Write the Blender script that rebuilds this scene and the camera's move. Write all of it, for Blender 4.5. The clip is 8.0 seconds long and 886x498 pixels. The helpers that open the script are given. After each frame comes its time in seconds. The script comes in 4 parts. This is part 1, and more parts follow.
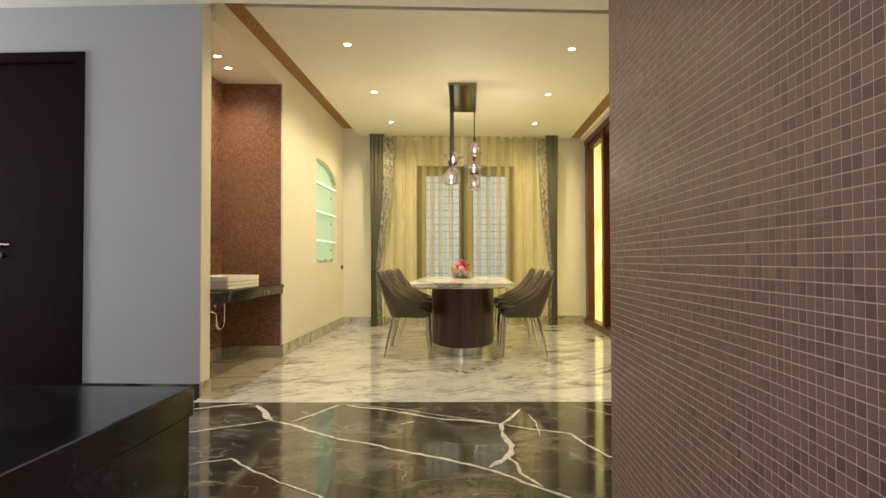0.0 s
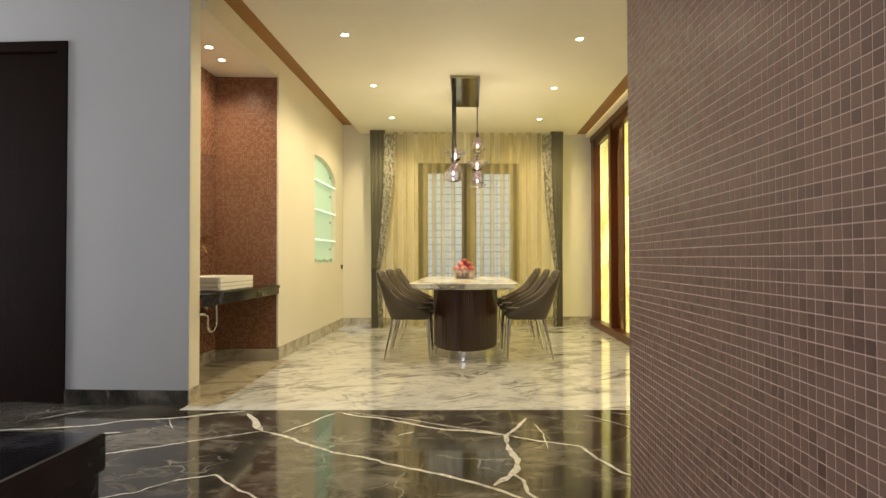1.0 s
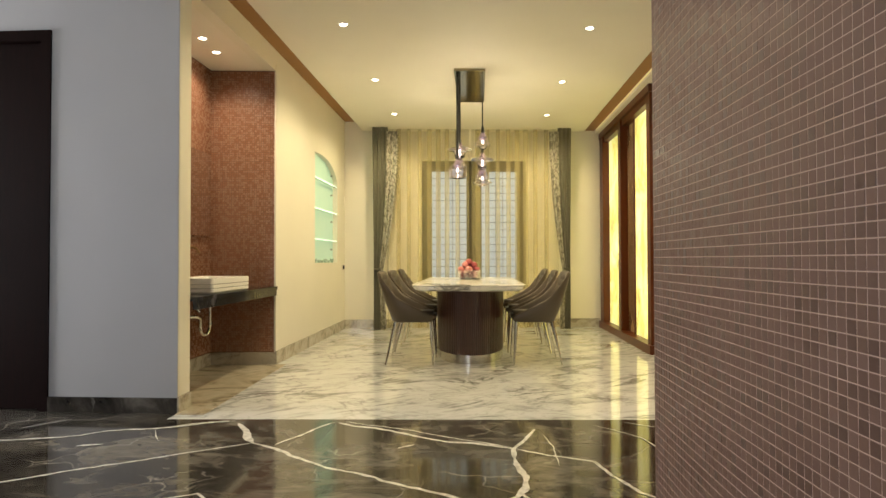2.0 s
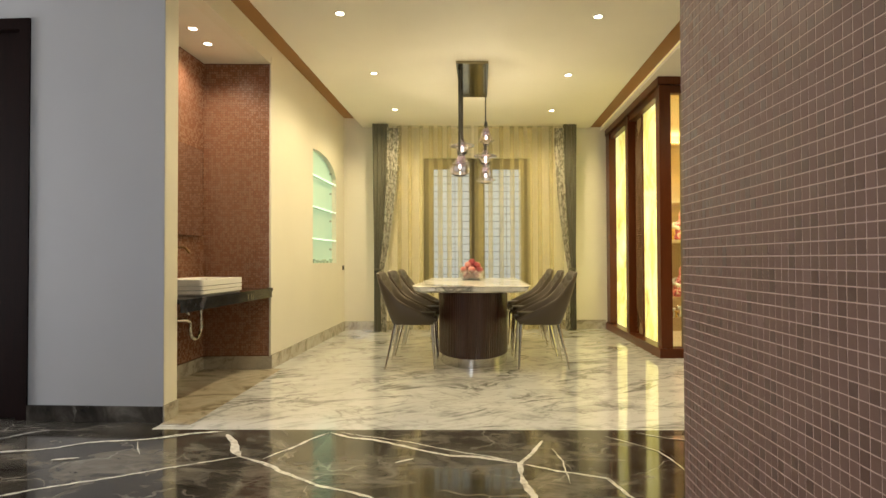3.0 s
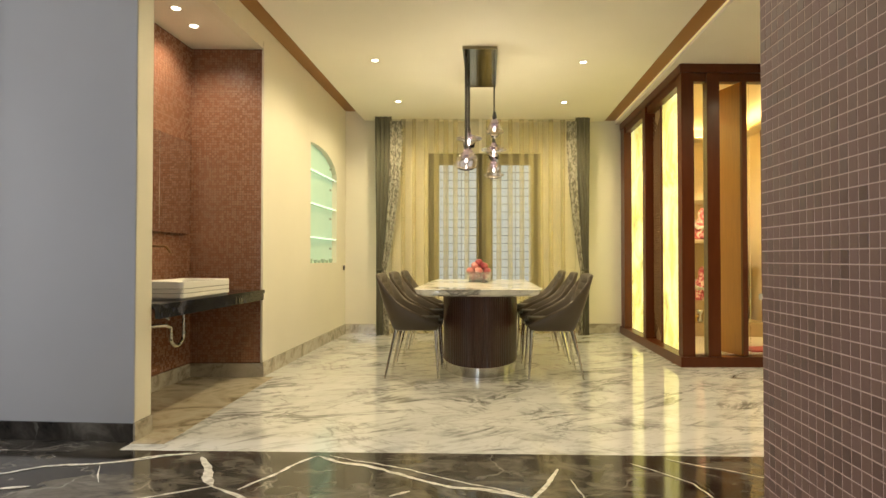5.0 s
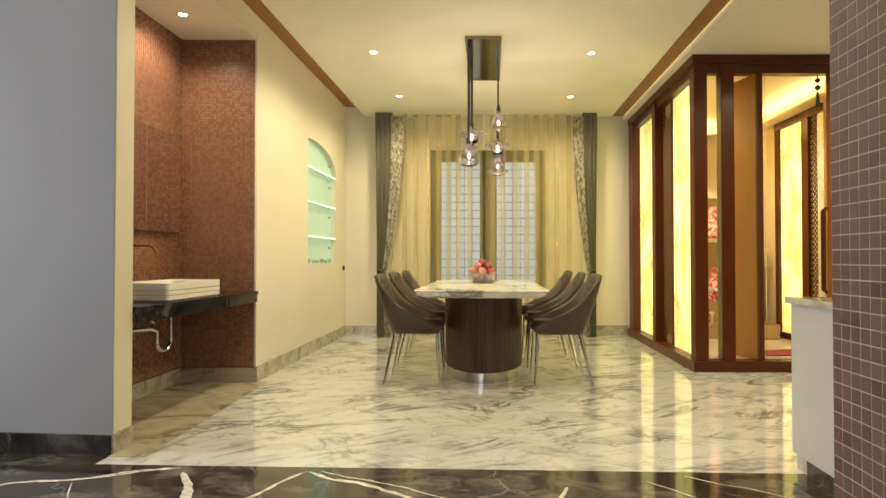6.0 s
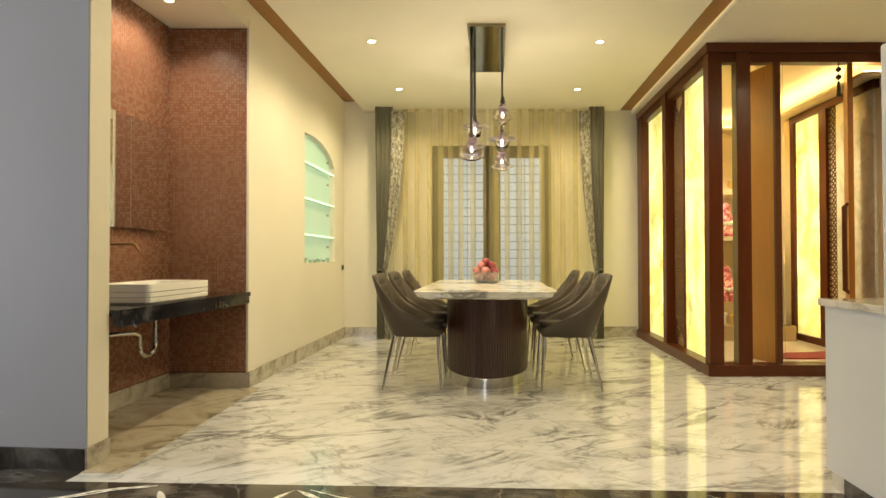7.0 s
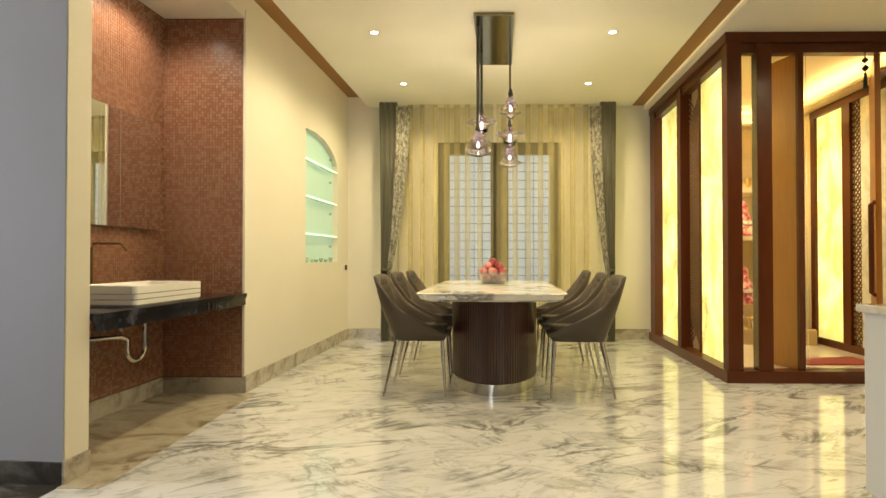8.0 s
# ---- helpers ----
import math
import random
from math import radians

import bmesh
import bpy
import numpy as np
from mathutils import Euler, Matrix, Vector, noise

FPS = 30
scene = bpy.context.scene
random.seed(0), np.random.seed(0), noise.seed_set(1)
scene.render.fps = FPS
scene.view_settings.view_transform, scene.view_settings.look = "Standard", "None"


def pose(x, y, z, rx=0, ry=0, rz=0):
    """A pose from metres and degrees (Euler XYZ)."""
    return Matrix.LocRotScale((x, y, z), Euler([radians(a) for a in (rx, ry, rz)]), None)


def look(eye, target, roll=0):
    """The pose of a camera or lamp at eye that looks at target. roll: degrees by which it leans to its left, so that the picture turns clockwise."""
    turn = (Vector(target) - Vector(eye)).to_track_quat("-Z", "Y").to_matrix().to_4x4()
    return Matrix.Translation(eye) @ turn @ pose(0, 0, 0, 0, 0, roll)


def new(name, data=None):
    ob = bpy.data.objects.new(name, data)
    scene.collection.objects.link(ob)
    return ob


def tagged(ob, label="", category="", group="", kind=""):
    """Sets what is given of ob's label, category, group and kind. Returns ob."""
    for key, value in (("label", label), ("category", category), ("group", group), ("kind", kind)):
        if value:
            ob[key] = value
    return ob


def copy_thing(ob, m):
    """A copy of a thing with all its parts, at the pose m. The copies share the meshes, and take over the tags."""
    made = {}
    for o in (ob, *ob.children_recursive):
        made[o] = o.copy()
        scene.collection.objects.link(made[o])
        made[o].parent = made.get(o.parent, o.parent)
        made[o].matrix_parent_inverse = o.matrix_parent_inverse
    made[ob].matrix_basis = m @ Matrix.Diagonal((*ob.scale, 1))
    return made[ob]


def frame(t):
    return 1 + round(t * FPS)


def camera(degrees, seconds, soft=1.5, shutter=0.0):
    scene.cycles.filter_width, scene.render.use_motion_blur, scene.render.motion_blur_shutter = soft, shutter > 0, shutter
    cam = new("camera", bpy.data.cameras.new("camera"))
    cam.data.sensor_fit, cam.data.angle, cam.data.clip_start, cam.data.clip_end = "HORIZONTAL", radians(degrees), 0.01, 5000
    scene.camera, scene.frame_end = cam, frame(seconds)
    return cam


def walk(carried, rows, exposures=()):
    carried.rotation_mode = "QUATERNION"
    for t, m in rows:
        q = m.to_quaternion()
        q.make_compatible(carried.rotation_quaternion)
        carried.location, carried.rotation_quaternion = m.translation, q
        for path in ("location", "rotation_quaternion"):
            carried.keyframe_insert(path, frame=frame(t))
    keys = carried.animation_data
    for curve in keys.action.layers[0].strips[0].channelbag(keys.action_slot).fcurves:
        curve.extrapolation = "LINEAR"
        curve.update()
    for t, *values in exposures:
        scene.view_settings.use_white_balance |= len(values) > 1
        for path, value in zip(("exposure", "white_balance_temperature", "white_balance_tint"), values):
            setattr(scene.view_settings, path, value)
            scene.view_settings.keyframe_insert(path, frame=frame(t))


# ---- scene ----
cam = camera(75.0, 8.0)
PATH = [
    (0, (0.0634, 0.2444, 0.9890), (-0.0196, 2.1086, 1.0244), -0.1),
    (0.5, (0.0700, 0.3545, 0.9880), (-0.0196, 2.2177, 1.0235), -0.1),
    (1, (0.0644, 0.4628, 0.9946), (-0.0280, 2.3269, 1.0272), -0.1),
    (1.5, (0.0690, 0.5747, 0.9936), (-0.0327, 2.4379, 1.0272), -0.1),
    (3, (0.0672, 0.9013, 0.9946), (-0.0522, 2.7626, 1.0282), -0.2),
    (3.5, (0.0616, 1.0020, 0.9908), (-0.0634, 2.8634, 1.0254), -0.2),
    (4, (0.0616, 1.0879, 0.9974), (-0.0737, 2.9492, 1.0310), -0.1),
    (4.5, (0.0625, 1.1849, 1.0039), (-0.0765, 3.0453, 1.0356), -0.0),
    (6, (0.0700, 1.5096, 1.0086), (-0.0868, 3.3691, 1.0384), 0.0),
    (6.5, (0.0644, 1.6290, 1.0048), (-0.0989, 3.4876, 1.0338), -0.0),
    (7, (0.0625, 1.7466, 1.0048), (-0.1045, 3.6051, 1.0328), -0.1),
    (7.5, (0.0625, 1.8483, 1.0132), (-0.1176, 3.7059, 1.0384), -0.0),
    (8, (0.0700, 1.9528, 1.0104), (-0.1232, 3.8085, 1.0366), -0.0),
]
walk(cam, [(t, look(eye, target, roll)) for t, eye, target, roll in PATH])

# ---- world, lamps, exposure ----
scene.view_settings.exposure = 0.2
world = bpy.data.worlds.new("world")
scene.world = world
world.use_nodes = True
wn = world.node_tree
sky = wn.nodes.new("ShaderNodeTexSky")
sky.sky_type, sky.sun_disc = "NISHITA", False
sky.sun_elevation, sky.sun_rotation = radians(35), radians(200)
wn.links.new(sky.outputs[0], wn.nodes["Background"].inputs[0])
wn.nodes["Background"].inputs[1].default_value = 0.08

WARM = (1.0, 0.81, 0.47)
DAY = (0.80, 0.88, 1.0)


def lamp(name, kind, m, watts, colour, **kw):
    data = bpy.data.lights.new(name, kind)
    data.energy, data.color = watts, colour
    ob = new(name, data)
    ob.matrix_world = m
    if kind == "SPOT":
        data.spot_size, data.spot_blend, data.shadow_soft_size = radians(kw["cone"]), 0.6, 0.04
    if kind == "AREA":
        data.shape, data.size, data.size_y = "RECTANGLE", kw["w"], kw["h"]
    return ob


# added downlights out of view, to brighten the right-hand floor and ceiling
SIDE_FILL_LIGHTS = [(2.75, 5.35), (3.75, 5.35)]
DOWNLIGHTS = [(-0.985, 5.19), (-0.985, 6.605), (-0.985, 8.02), (0.985, 5.39), (0.97, 6.80), (0.975, 8.21)]
NICHE_LIGHTS = [(-2.16, 5.235), (-2.19, 5.55)]
PANEL_Z, NICHE_Z = 2.864, 2.80
for px, py in DOWNLIGHTS:
    lamp("downlight_lamp", "SPOT", pose(px, py, PANEL_Z - 0.02), 56, WARM, cone=160)
for px, py in NICHE_LIGHTS:
    lamp("niche_lamp", "SPOT", pose(px, py, NICHE_Z - 0.02), 19, (1.0, 0.82, 0.58), cone=150)
for px, py in SIDE_FILL_LIGHTS:
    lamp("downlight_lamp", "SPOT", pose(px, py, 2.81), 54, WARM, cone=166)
# unseen daylight lamps, added behind the camera and before the hall's west wall
lamp("window_light", "AREA", pose(-1.85, -3.1, 1.75, 90, 0, 0), 56, DAY, w=0.9, h=2.0)
lamp("window_light", "AREA", pose(-6.9, 3.7, 1.45, 90, 0, -90), 210, (0.95, 0.94, 0.96), w=1.2, h=2.4)
for px, py, pz in ((0.13, 6.50, 2.12), (0.13, 7.10, 2.03), (-0.125, 6.50, 1.84), (-0.12, 7.10, 2.14)):
    bulb_lamp = lamp("pendant_bulb_lamp", "POINT", pose(px, py, pz), 5, (1.0, 0.86, 0.60))
    bulb_lamp.data.shadow_soft_size = 0.004

# ---- materials ----


def mat(name, colour, rough=0.5, metal=0.0, **kw):
    m = bpy.data.materials.new(name)
    m.use_nodes = True
    b = m.node_tree.nodes["Principled BSDF"]
    b.inputs["Base Color"].default_value = (*colour, 1)
    b.inputs["Roughness"].default_value = rough
    b.inputs["Metallic"].default_value = metal
    for key, value in kw.items():
        b.inputs[key.replace("_", " ")].default_value = value
    return m


class Net:
    """Small helper to wire nodes of a material."""

    def __init__(self, m):
        self.t = m.node_tree
        self.b = self.t.nodes["Principled BSDF"]

    def node(self, kind, **values):
        n = self.t.nodes.new("ShaderNode" + kind)
        for key, value in values.items():
            n.inputs[key.replace("_", " ")].default_value = value
        return n

    def link(self, a, b):
        self.t.links.new(a, b)

    def coords(self, scale=(1, 1, 1), turn=(0, 0, 0)):
        c = self.node("TexCoord")
        mp = self.node("Mapping")
        mp.inputs["Scale"].default_value = scale
        mp.inputs["Rotation"].default_value = [radians(a) for a in turn]
        self.link(c.outputs["Object"], mp.inputs["Vector"])
        return mp.outputs["Vector"]

    def noise(self, vec, scale, detail=4, rough=0.55, distort=0.0):
        n = self.node("TexNoise", Scale=scale, Detail=detail, Roughness=rough, Distortion=distort)
        self.link(vec, n.inputs["Vector"])
        return n.outputs["Fac"]

    def ramp(self, fac, stops):
        r = self.node("ValToRGB")
        e = r.color_ramp.elements
        while len(e) < len(stops):
            e.new(0.5)
        for el, (p, c) in zip(e, stops):
            el.position, el.color = p, (*c, 1)
        self.link(fac, r.inputs[0])
        return r.outputs[0]

    def mix(self, fac, a, b, mode="MIX"):
        n = self.t.nodes.new("ShaderNodeMix")
        n.data_type, n.blend_type = "RGBA", mode
        for sock, v in ((n.inputs[0], fac), (n.inputs[6], a), (n.inputs[7], b)):
            if isinstance(v, (int, float)):
                sock.default_value = v
            elif isinstance(v, tuple):
                sock.default_value = (*v, 1)
            else:
                self.link(v, sock)
        return n.outputs[2]

    def bump(self, height, strength=0.2, distance=0.002):
        n = self.node("Bump", Strength=strength, Distance=distance)
        self.link(height, n.inputs["Height"])
        self.link(n.outputs[0], self.b.inputs["Normal"])

    def span(self, fac, lo, hi):
        n = self.node("MapRange")
        n.inputs["To Min"].default_value, n.inputs["To Max"].default_value = lo, hi
        self.link(fac, n.inputs["Value"])
        return n.outputs[0]


def paint(name, colour, rough=0.55, var=0.06):
    m = mat(name, colour, rough)
    n = Net(m)
    v = n.coords()
    a = n.noise(v, 1.3, 3)
    f = n.noise(v, 90, 2)
    dark = tuple(c * (1 - 2 * var) for c in colour)
    n.link(n.mix(a, dark, colour), n.b.inputs["Base Color"])
    n.link(n.span(a, rough - 0.06, rough + 0.08), n.b.inputs["Roughness"])
    n.bump(f, 0.12, 0.0008)
    return m


M_WALL = paint("cream_wall_paint", (0.79, 0.75, 0.63), 0.5)
# even cool grey, darker than the cream of the hall wall's end face
M_GREY = paint("cool_grey_wall", (0.50, 0.505, 0.52), 0.6)
M_CEIL = paint("ceiling_paint", (0.82, 0.78, 0.68), 0.6)
M_SLOT = paint("brown_cove_paint", (0.30, 0.145, 0.04), 0.5)


def wood(name, dark, light, rough=0.3, grain=(18, 18, 1.2), coat=0.3):
    m = mat(name, dark, rough, Coat_Weight=coat, Coat_Roughness=0.15)
    n = Net(m)
    v = n.coords(grain)
    g = n.noise(v, 3.0, 6, 0.6, 0.6)
    big = n.noise(n.coords((1.5, 1.5, 0.5)), 1.2, 2)
    c = n.ramp(g, [(0.3, dark), (0.7, light)])
    n.link(n.mix(n.span(big, 0, 0.5), c, dark), n.b.inputs["Base Color"])
    n.link(n.span(g, rough - 0.05, rough + 0.12), n.b.inputs["Roughness"])
    n.bump(g, 0.1, 0.001)
    return m


M_POOJA = wood("reddish_brown_wood", (0.080, 0.017, 0.003), (0.104, 0.025, 0.005), 0.30, grain=(7, 7, 1.0), coat=0.06)
M_POOJA.node_tree.nodes["Principled BSDF"].inputs["Specular IOR Level"].default_value = 0.3
M_LEAF = wood("honey_wood", (0.26, 0.086, 0.005), (0.33, 0.118, 0.010), 0.35, coat=0.1)
M_DOOR = wood("dark_door_wood", (0.006, 0.002, 0.0015), (0.014, 0.004, 0.003), 0.55, coat=0.0)
M_DOOR.node_tree.nodes["Principled BSDF"].inputs["Specular IOR Level"].default_value = 0.05
M_PED = wood("dark_pedestal_wood", (0.034, 0.011, 0.006), (0.075, 0.025, 0.014), 0.35)


def marble_light():
    m = mat("white_marble", (0.6, 0.56, 0.48), 0.07, Coat_Weight=0.2, Coat_Roughness=0.03)
    n = Net(m)

    def streaked(angle, stretch):
        a = n.coords((1, 1, 1), (0, 0, -angle))
        b = n.node("Mapping")
        b.inputs["Scale"].default_value = (1.0, stretch, 1.0)
        n.link(a, b.inputs["Vector"])
        return b.outputs["Vector"]

    cloud = n.ramp(n.noise(n.coords(), 1.5, 5, 0.6), [(0.35, (0, 0, 0)), (0.72, (1, 1, 1))])
    soft = n.noise(streaked(30, 2.6), 1.5, 7, 0.6, 0.9)
    base = n.mix(cloud, (0.77, 0.78, 0.775), (0.65, 0.66, 0.655))
    base = n.mix(n.ramp(soft, [(0.53, (0, 0, 0)), (0.70, (0.62, 0.62, 0.62))]), base, (0.31, 0.315, 0.30))

    def sharp(angle, stretch, scale, wide):
        """Thin dark veins: where a stretched, warped noise passes its middle value."""
        f = n.noise(streaked(angle, stretch), scale, 6, 0.6, 1.1)
        return n.ramp(f, [(0.5 - wide, (0, 0, 0)), (0.5, (1, 1, 1)), (0.5 + wide, (0, 0, 0))])

    gate = n.ramp(n.noise(n.coords(), 2.3, 3), [(0.42, (0, 0, 0)), (0.6, (1, 1, 1))])
    v1 = n.mix(1.0, sharp(34, 2.4, 0.95, 0.040), gate, "MULTIPLY")
    v2 = sharp(20, 3.0, 1.4, 0.016)
    v3 = n.mix(1.0, sharp(-32, 2.0, 1.2, 0.026), n.ramp(soft, [(0.42, (0, 0, 0)), (0.6, (1, 1, 1))]), "MULTIPLY")
    col = n.mix(v1, base, (0.19, 0.19, 0.175))
    col = n.mix(n.mix(1.0, v2, (0.45, 0.45, 0.45), "MULTIPLY"), col, (0.30, 0.30, 0.28))
    col = n.mix(n.mix(1.0, v3, (0.75, 0.75, 0.75), "MULTIPLY"), col, (0.24, 0.235, 0.215))
    n.link(col, n.b.inputs["Base Color"])
    n.link(n.span(soft, 0.035, 0.09), n.b.inputs["Roughness"])
    return m


def marble_dark(name="black_marble", rough=0.085):
    m = mat(name, (0.02, 0.016, 0.012), rough, Coat_Weight=0.12, Coat_Roughness=0.03)
    n = Net(m)
    v = n.coords()
    streak = n.noise(n.coords((1.0, 2.2, 1.0), (0, 0, -28)), 3.4, 9, 0.68, 1.0)
    cloud = n.mix(0.5, n.noise(v, 1.7, 6, 0.6, 0.8), streak)
    base = n.ramp(cloud, [(0.36, (0.012, 0.010, 0.009)), (0.5, (0.068, 0.060, 0.050)), (0.64, (0.24, 0.22, 0.185))])
    vo = n.node("TexVoronoi", Scale=1.9)
    vo.feature = "DISTANCE_TO_EDGE"
    warp = n.node("TexNoise", Scale=2.4, Detail=5.0)
    n.link(v, warp.inputs["Vector"])
    add = n.t.nodes.new("ShaderNodeVectorMath")
    add.operation = "MULTIPLY_ADD"
    add.inputs[1].default_value = (0.5, 0.5, 0.5)
    n.link(warp.outputs["Color"], add.inputs[0])
    n.link(v, add.inputs[2])
    n.link(add.outputs[0], vo.inputs["Vector"])
    thin = n.ramp(vo.outputs["Distance"], [(0.0, (0.55, 0.55, 0.55)), (0.012, (0.0, 0.0, 0.0))])
    part_of = n.ramp(n.noise(v, 2.3, 3), [(0.45, (0, 0, 0)), (0.62, (1, 1, 1))])
    n.link(n.mix(n.mix(1.0, thin, part_of, "MULTIPLY"), base, (0.50, 0.47, 0.41)), n.b.inputs["Base Color"])
    return m


M_LIGHT = marble_light()
M_TOP = mat("tabletop_marble", (0.80, 0.76, 0.66), 0.16, Coat_Weight=0.2)
nt = Net(M_TOP)
ft = nt.noise(nt.coords((1.3, 1.8, 4.0), (0, 25, 35)), 2.6, 7, 0.65, 1.2)
nt.link(nt.ramp(ft, [(0.40, (0.86, 0.83, 0.74)), (0.53, (0.76, 0.73, 0.64)), (0.60, (0.22, 0.21, 0.19)), (0.68, (0.60, 0.57, 0.50))]), nt.b.inputs["Base Color"])
M_DARK = marble_dark()
M_BLOCK = marble_dark("black_granite", 0.12)
nb_ = Net(M_BLOCK)
nb_.link(nb_.ramp(nb_.noise(nb_.coords(), 9.0, 6, 0.7), [(0.42, (0.007, 0.007, 0.009)), (0.55, (0.020, 0.022, 0.032)), (0.68, (0.10, 0.10, 0.125))]), nb_.b.inputs["Base Color"])
M_VEIN = mat("white_vein", (0.62, 0.55, 0.43), 0.07)
nv = Net(M_VEIN)
nv.link(nv.ramp(nv.noise(nv.coords(), 30, 5), [(0.32, (0.46, 0.44, 0.39)), (0.55, (0.86, 0.84, 0.78))]), nv.b.inputs["Base Color"])


def skirt_marble(name, dark, mid, light):
    m = mat(name, mid, 0.15)
    n = Net(m)
    f = n.noise(n.coords((1, 1, 1)), 5, 7, 0.65, 1.4)
    n.link(n.ramp(f, [(0.35, dark), (0.5, mid), (0.7, light)]), n.b.inputs["Base Color"])
    return m


M_SKIRT = skirt_marble("skirting_marble", (0.24, 0.21, 0.16), (0.46, 0.42, 0.34), (0.56, 0.52, 0.44))
# shade on the niche floor is put into a darker tan marble colour
M_SHADED_TAN = mat("shaded_tan_marble", (0.42, 0.36, 0.26), 0.07)
ntn = Net(M_SHADED_TAN)
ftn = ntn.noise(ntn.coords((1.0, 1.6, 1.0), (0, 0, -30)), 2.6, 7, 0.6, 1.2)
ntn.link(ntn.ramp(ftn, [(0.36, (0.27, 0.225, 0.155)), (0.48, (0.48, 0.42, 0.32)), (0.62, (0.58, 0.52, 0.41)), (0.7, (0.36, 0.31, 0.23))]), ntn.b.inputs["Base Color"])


def tile_mat(name, dark, mid, light, rough, coat=0.2):
    m = mat(name, mid, rough, Coat_Weight=coat, Coat_Roughness=0.2)
    n = Net(m)
    g = n.node("NewGeometry")
    r = g.outputs["Random Per Island"]
    c = n.ramp(r, [(0.0, dark), (0.45, mid), (0.85, mid), (1.0, light)])
    stain = n.noise(n.coords(), 3.0, 4)
    n.link(n.mix(n.span(stain, 0, 0.3), c, dark), n.b.inputs["Base Color"])
    n.link(n.span(r, rough - 0.1, rough + 0.15), n.b.inputs["Roughness"])
    n.bump(n.noise(n.coords(), 120, 2), 0.15, 0.001)
    return m


M_TILE = tile_mat("brown_glass_tile", (0.084, 0.041, 0.029), (0.138, 0.070, 0.047), (0.166, 0.090, 0.064), 0.46, 0.05)
M_TILE_P = tile_mat("brown_glass_tile_single", (0.084, 0.041, 0.029), (0.138, 0.070, 0.047), (0.166, 0.090, 0.064), 0.46, 0.05)
ntp = Net(M_TILE_P)
rnd = ntp.node("ObjectInfo").outputs["Random"]
ntp.link(ntp.ramp(rnd, [(0.0, (0.084, 0.041, 0.029)), (0.45, (0.138, 0.070, 0.047)), (0.85, (0.138, 0.070, 0.047)), (1.0, (0.166, 0.090, 0.064))]), ntp.b.inputs["Base Color"])
M_GROUT = paint("pale_grout", (0.42, 0.30, 0.25), 0.8)
M_NTILE = tile_mat("terracotta_glass_tile", (0.285, 0.135, 0.080), (0.325, 0.163, 0.100), (0.385, 0.210, 0.133), 0.26)
M_NGROUT = paint("terracotta_grout", (0.18, 0.083, 0.047), 0.8)

M_STEEL = mat("polished_steel", (0.62, 0.60, 0.56), 0.12, 1.0)
M_PLINTH = mat("satin_steel", (0.55, 0.53, 0.49), 0.22, 1.0)
M_CHROME = mat("smoked_chrome", (0.34, 0.30, 0.21), 0.10, 1.0)
M_BRASS = mat("aged_bronze", (0.28, 0.17, 0.08), 0.3, 1.0)
M_WHITE = mat("white_ceramic", (0.82, 0.80, 0.76), 0.12, Coat_Weight=0.5)
M_MIRROR = mat("mirror_glass", (0.86, 0.86, 0.84), 0.02, 1.0)
M_BLACK = mat("black_plastic", (0.015, 0.014, 0.013), 0.4)
M_GLASS = mat("clear_glass", (0.95, 0.97, 0.95), 0.02, Transmission_Weight=1.0, IOR=1.45)
M_MAUVE = mat("mauve_mirror", (0.66, 0.58, 0.78), 0.10, 1.0)
M_SMOKE = mat("amethyst_glass", (0.93, 0.89, 0.95), 0.02, Transmission_Weight=1.0, IOR=1.42)
M_CUT = mat("cut_glass", (0.95, 0.93, 0.90), 0.12, Transmission_Weight=0.84, IOR=1.45)
M_PLAIN = paint("appliance_white", (0.50, 0.50, 0.47), 0.4, 0.04)


def glow(name, colour, strength):
    m = bpy.data.materials.new(name)
    m.use_nodes = True
    b = m.node_tree.nodes["Principled BSDF"]
    b.inputs["Base Color"].default_value = (*colour, 1)
    b.inputs["Emission Color"].default_value = (*colour, 1)
    b.inputs["Emission Strength"].default_value = strength
    return m


M_BULB = glow("warm_led", (1.0, 0.88, 0.66), 14)
M_SPARK = glow("bulb_glow", (1.0, 0.90, 0.92), 3)
M_COVE = glow("cove_led", (1.0, 0.76, 0.34), 4.5)
M_SHELF_LED = glow("shelf_led", (0.74, 1.0, 0.82), 0.95)


def onyx():
    m = mat("backlit_onyx", (0.8, 0.65, 0.3), 0.2)
    n = Net(m)
    cloud = n.noise(n.coords((1, 1, 0.8)), 2.6, 6, 0.62, 0.9)
    c = n.ramp(cloud, [(0.32, (0.50, 0.43, 0.14)), (0.43, (0.76, 0.69, 0.20)), (0.54, (0.95, 0.90, 0.36)), (0.72, (1.0, 0.97, 0.56))])
    crack = n.noise(n.coords((1, 1, 1.5), (25, 30, 0)), 1.7, 6, 0.6, 1.3)
    line = n.ramp(crack, [(0.488, (0, 0, 0)), (0.5, (0.7, 0.7, 0.7)), (0.512, (0, 0, 0))])
    gate = n.ramp(n.noise(n.coords(), 3.1, 2), [(0.50, (0, 0, 0)), (0.62, (1, 1, 1))])
    c = n.mix(n.mix(1.0, line, gate, "MULTIPLY"), c, (0.42, 0.32, 0.10))
    n.link(c, n.b.inputs["Base Color"])
    n.link(c, n.b.inputs["Emission Color"])
    n.b.inputs["Emission Strength"].default_value = 0.76
    return m


M_ONYX = onyx()


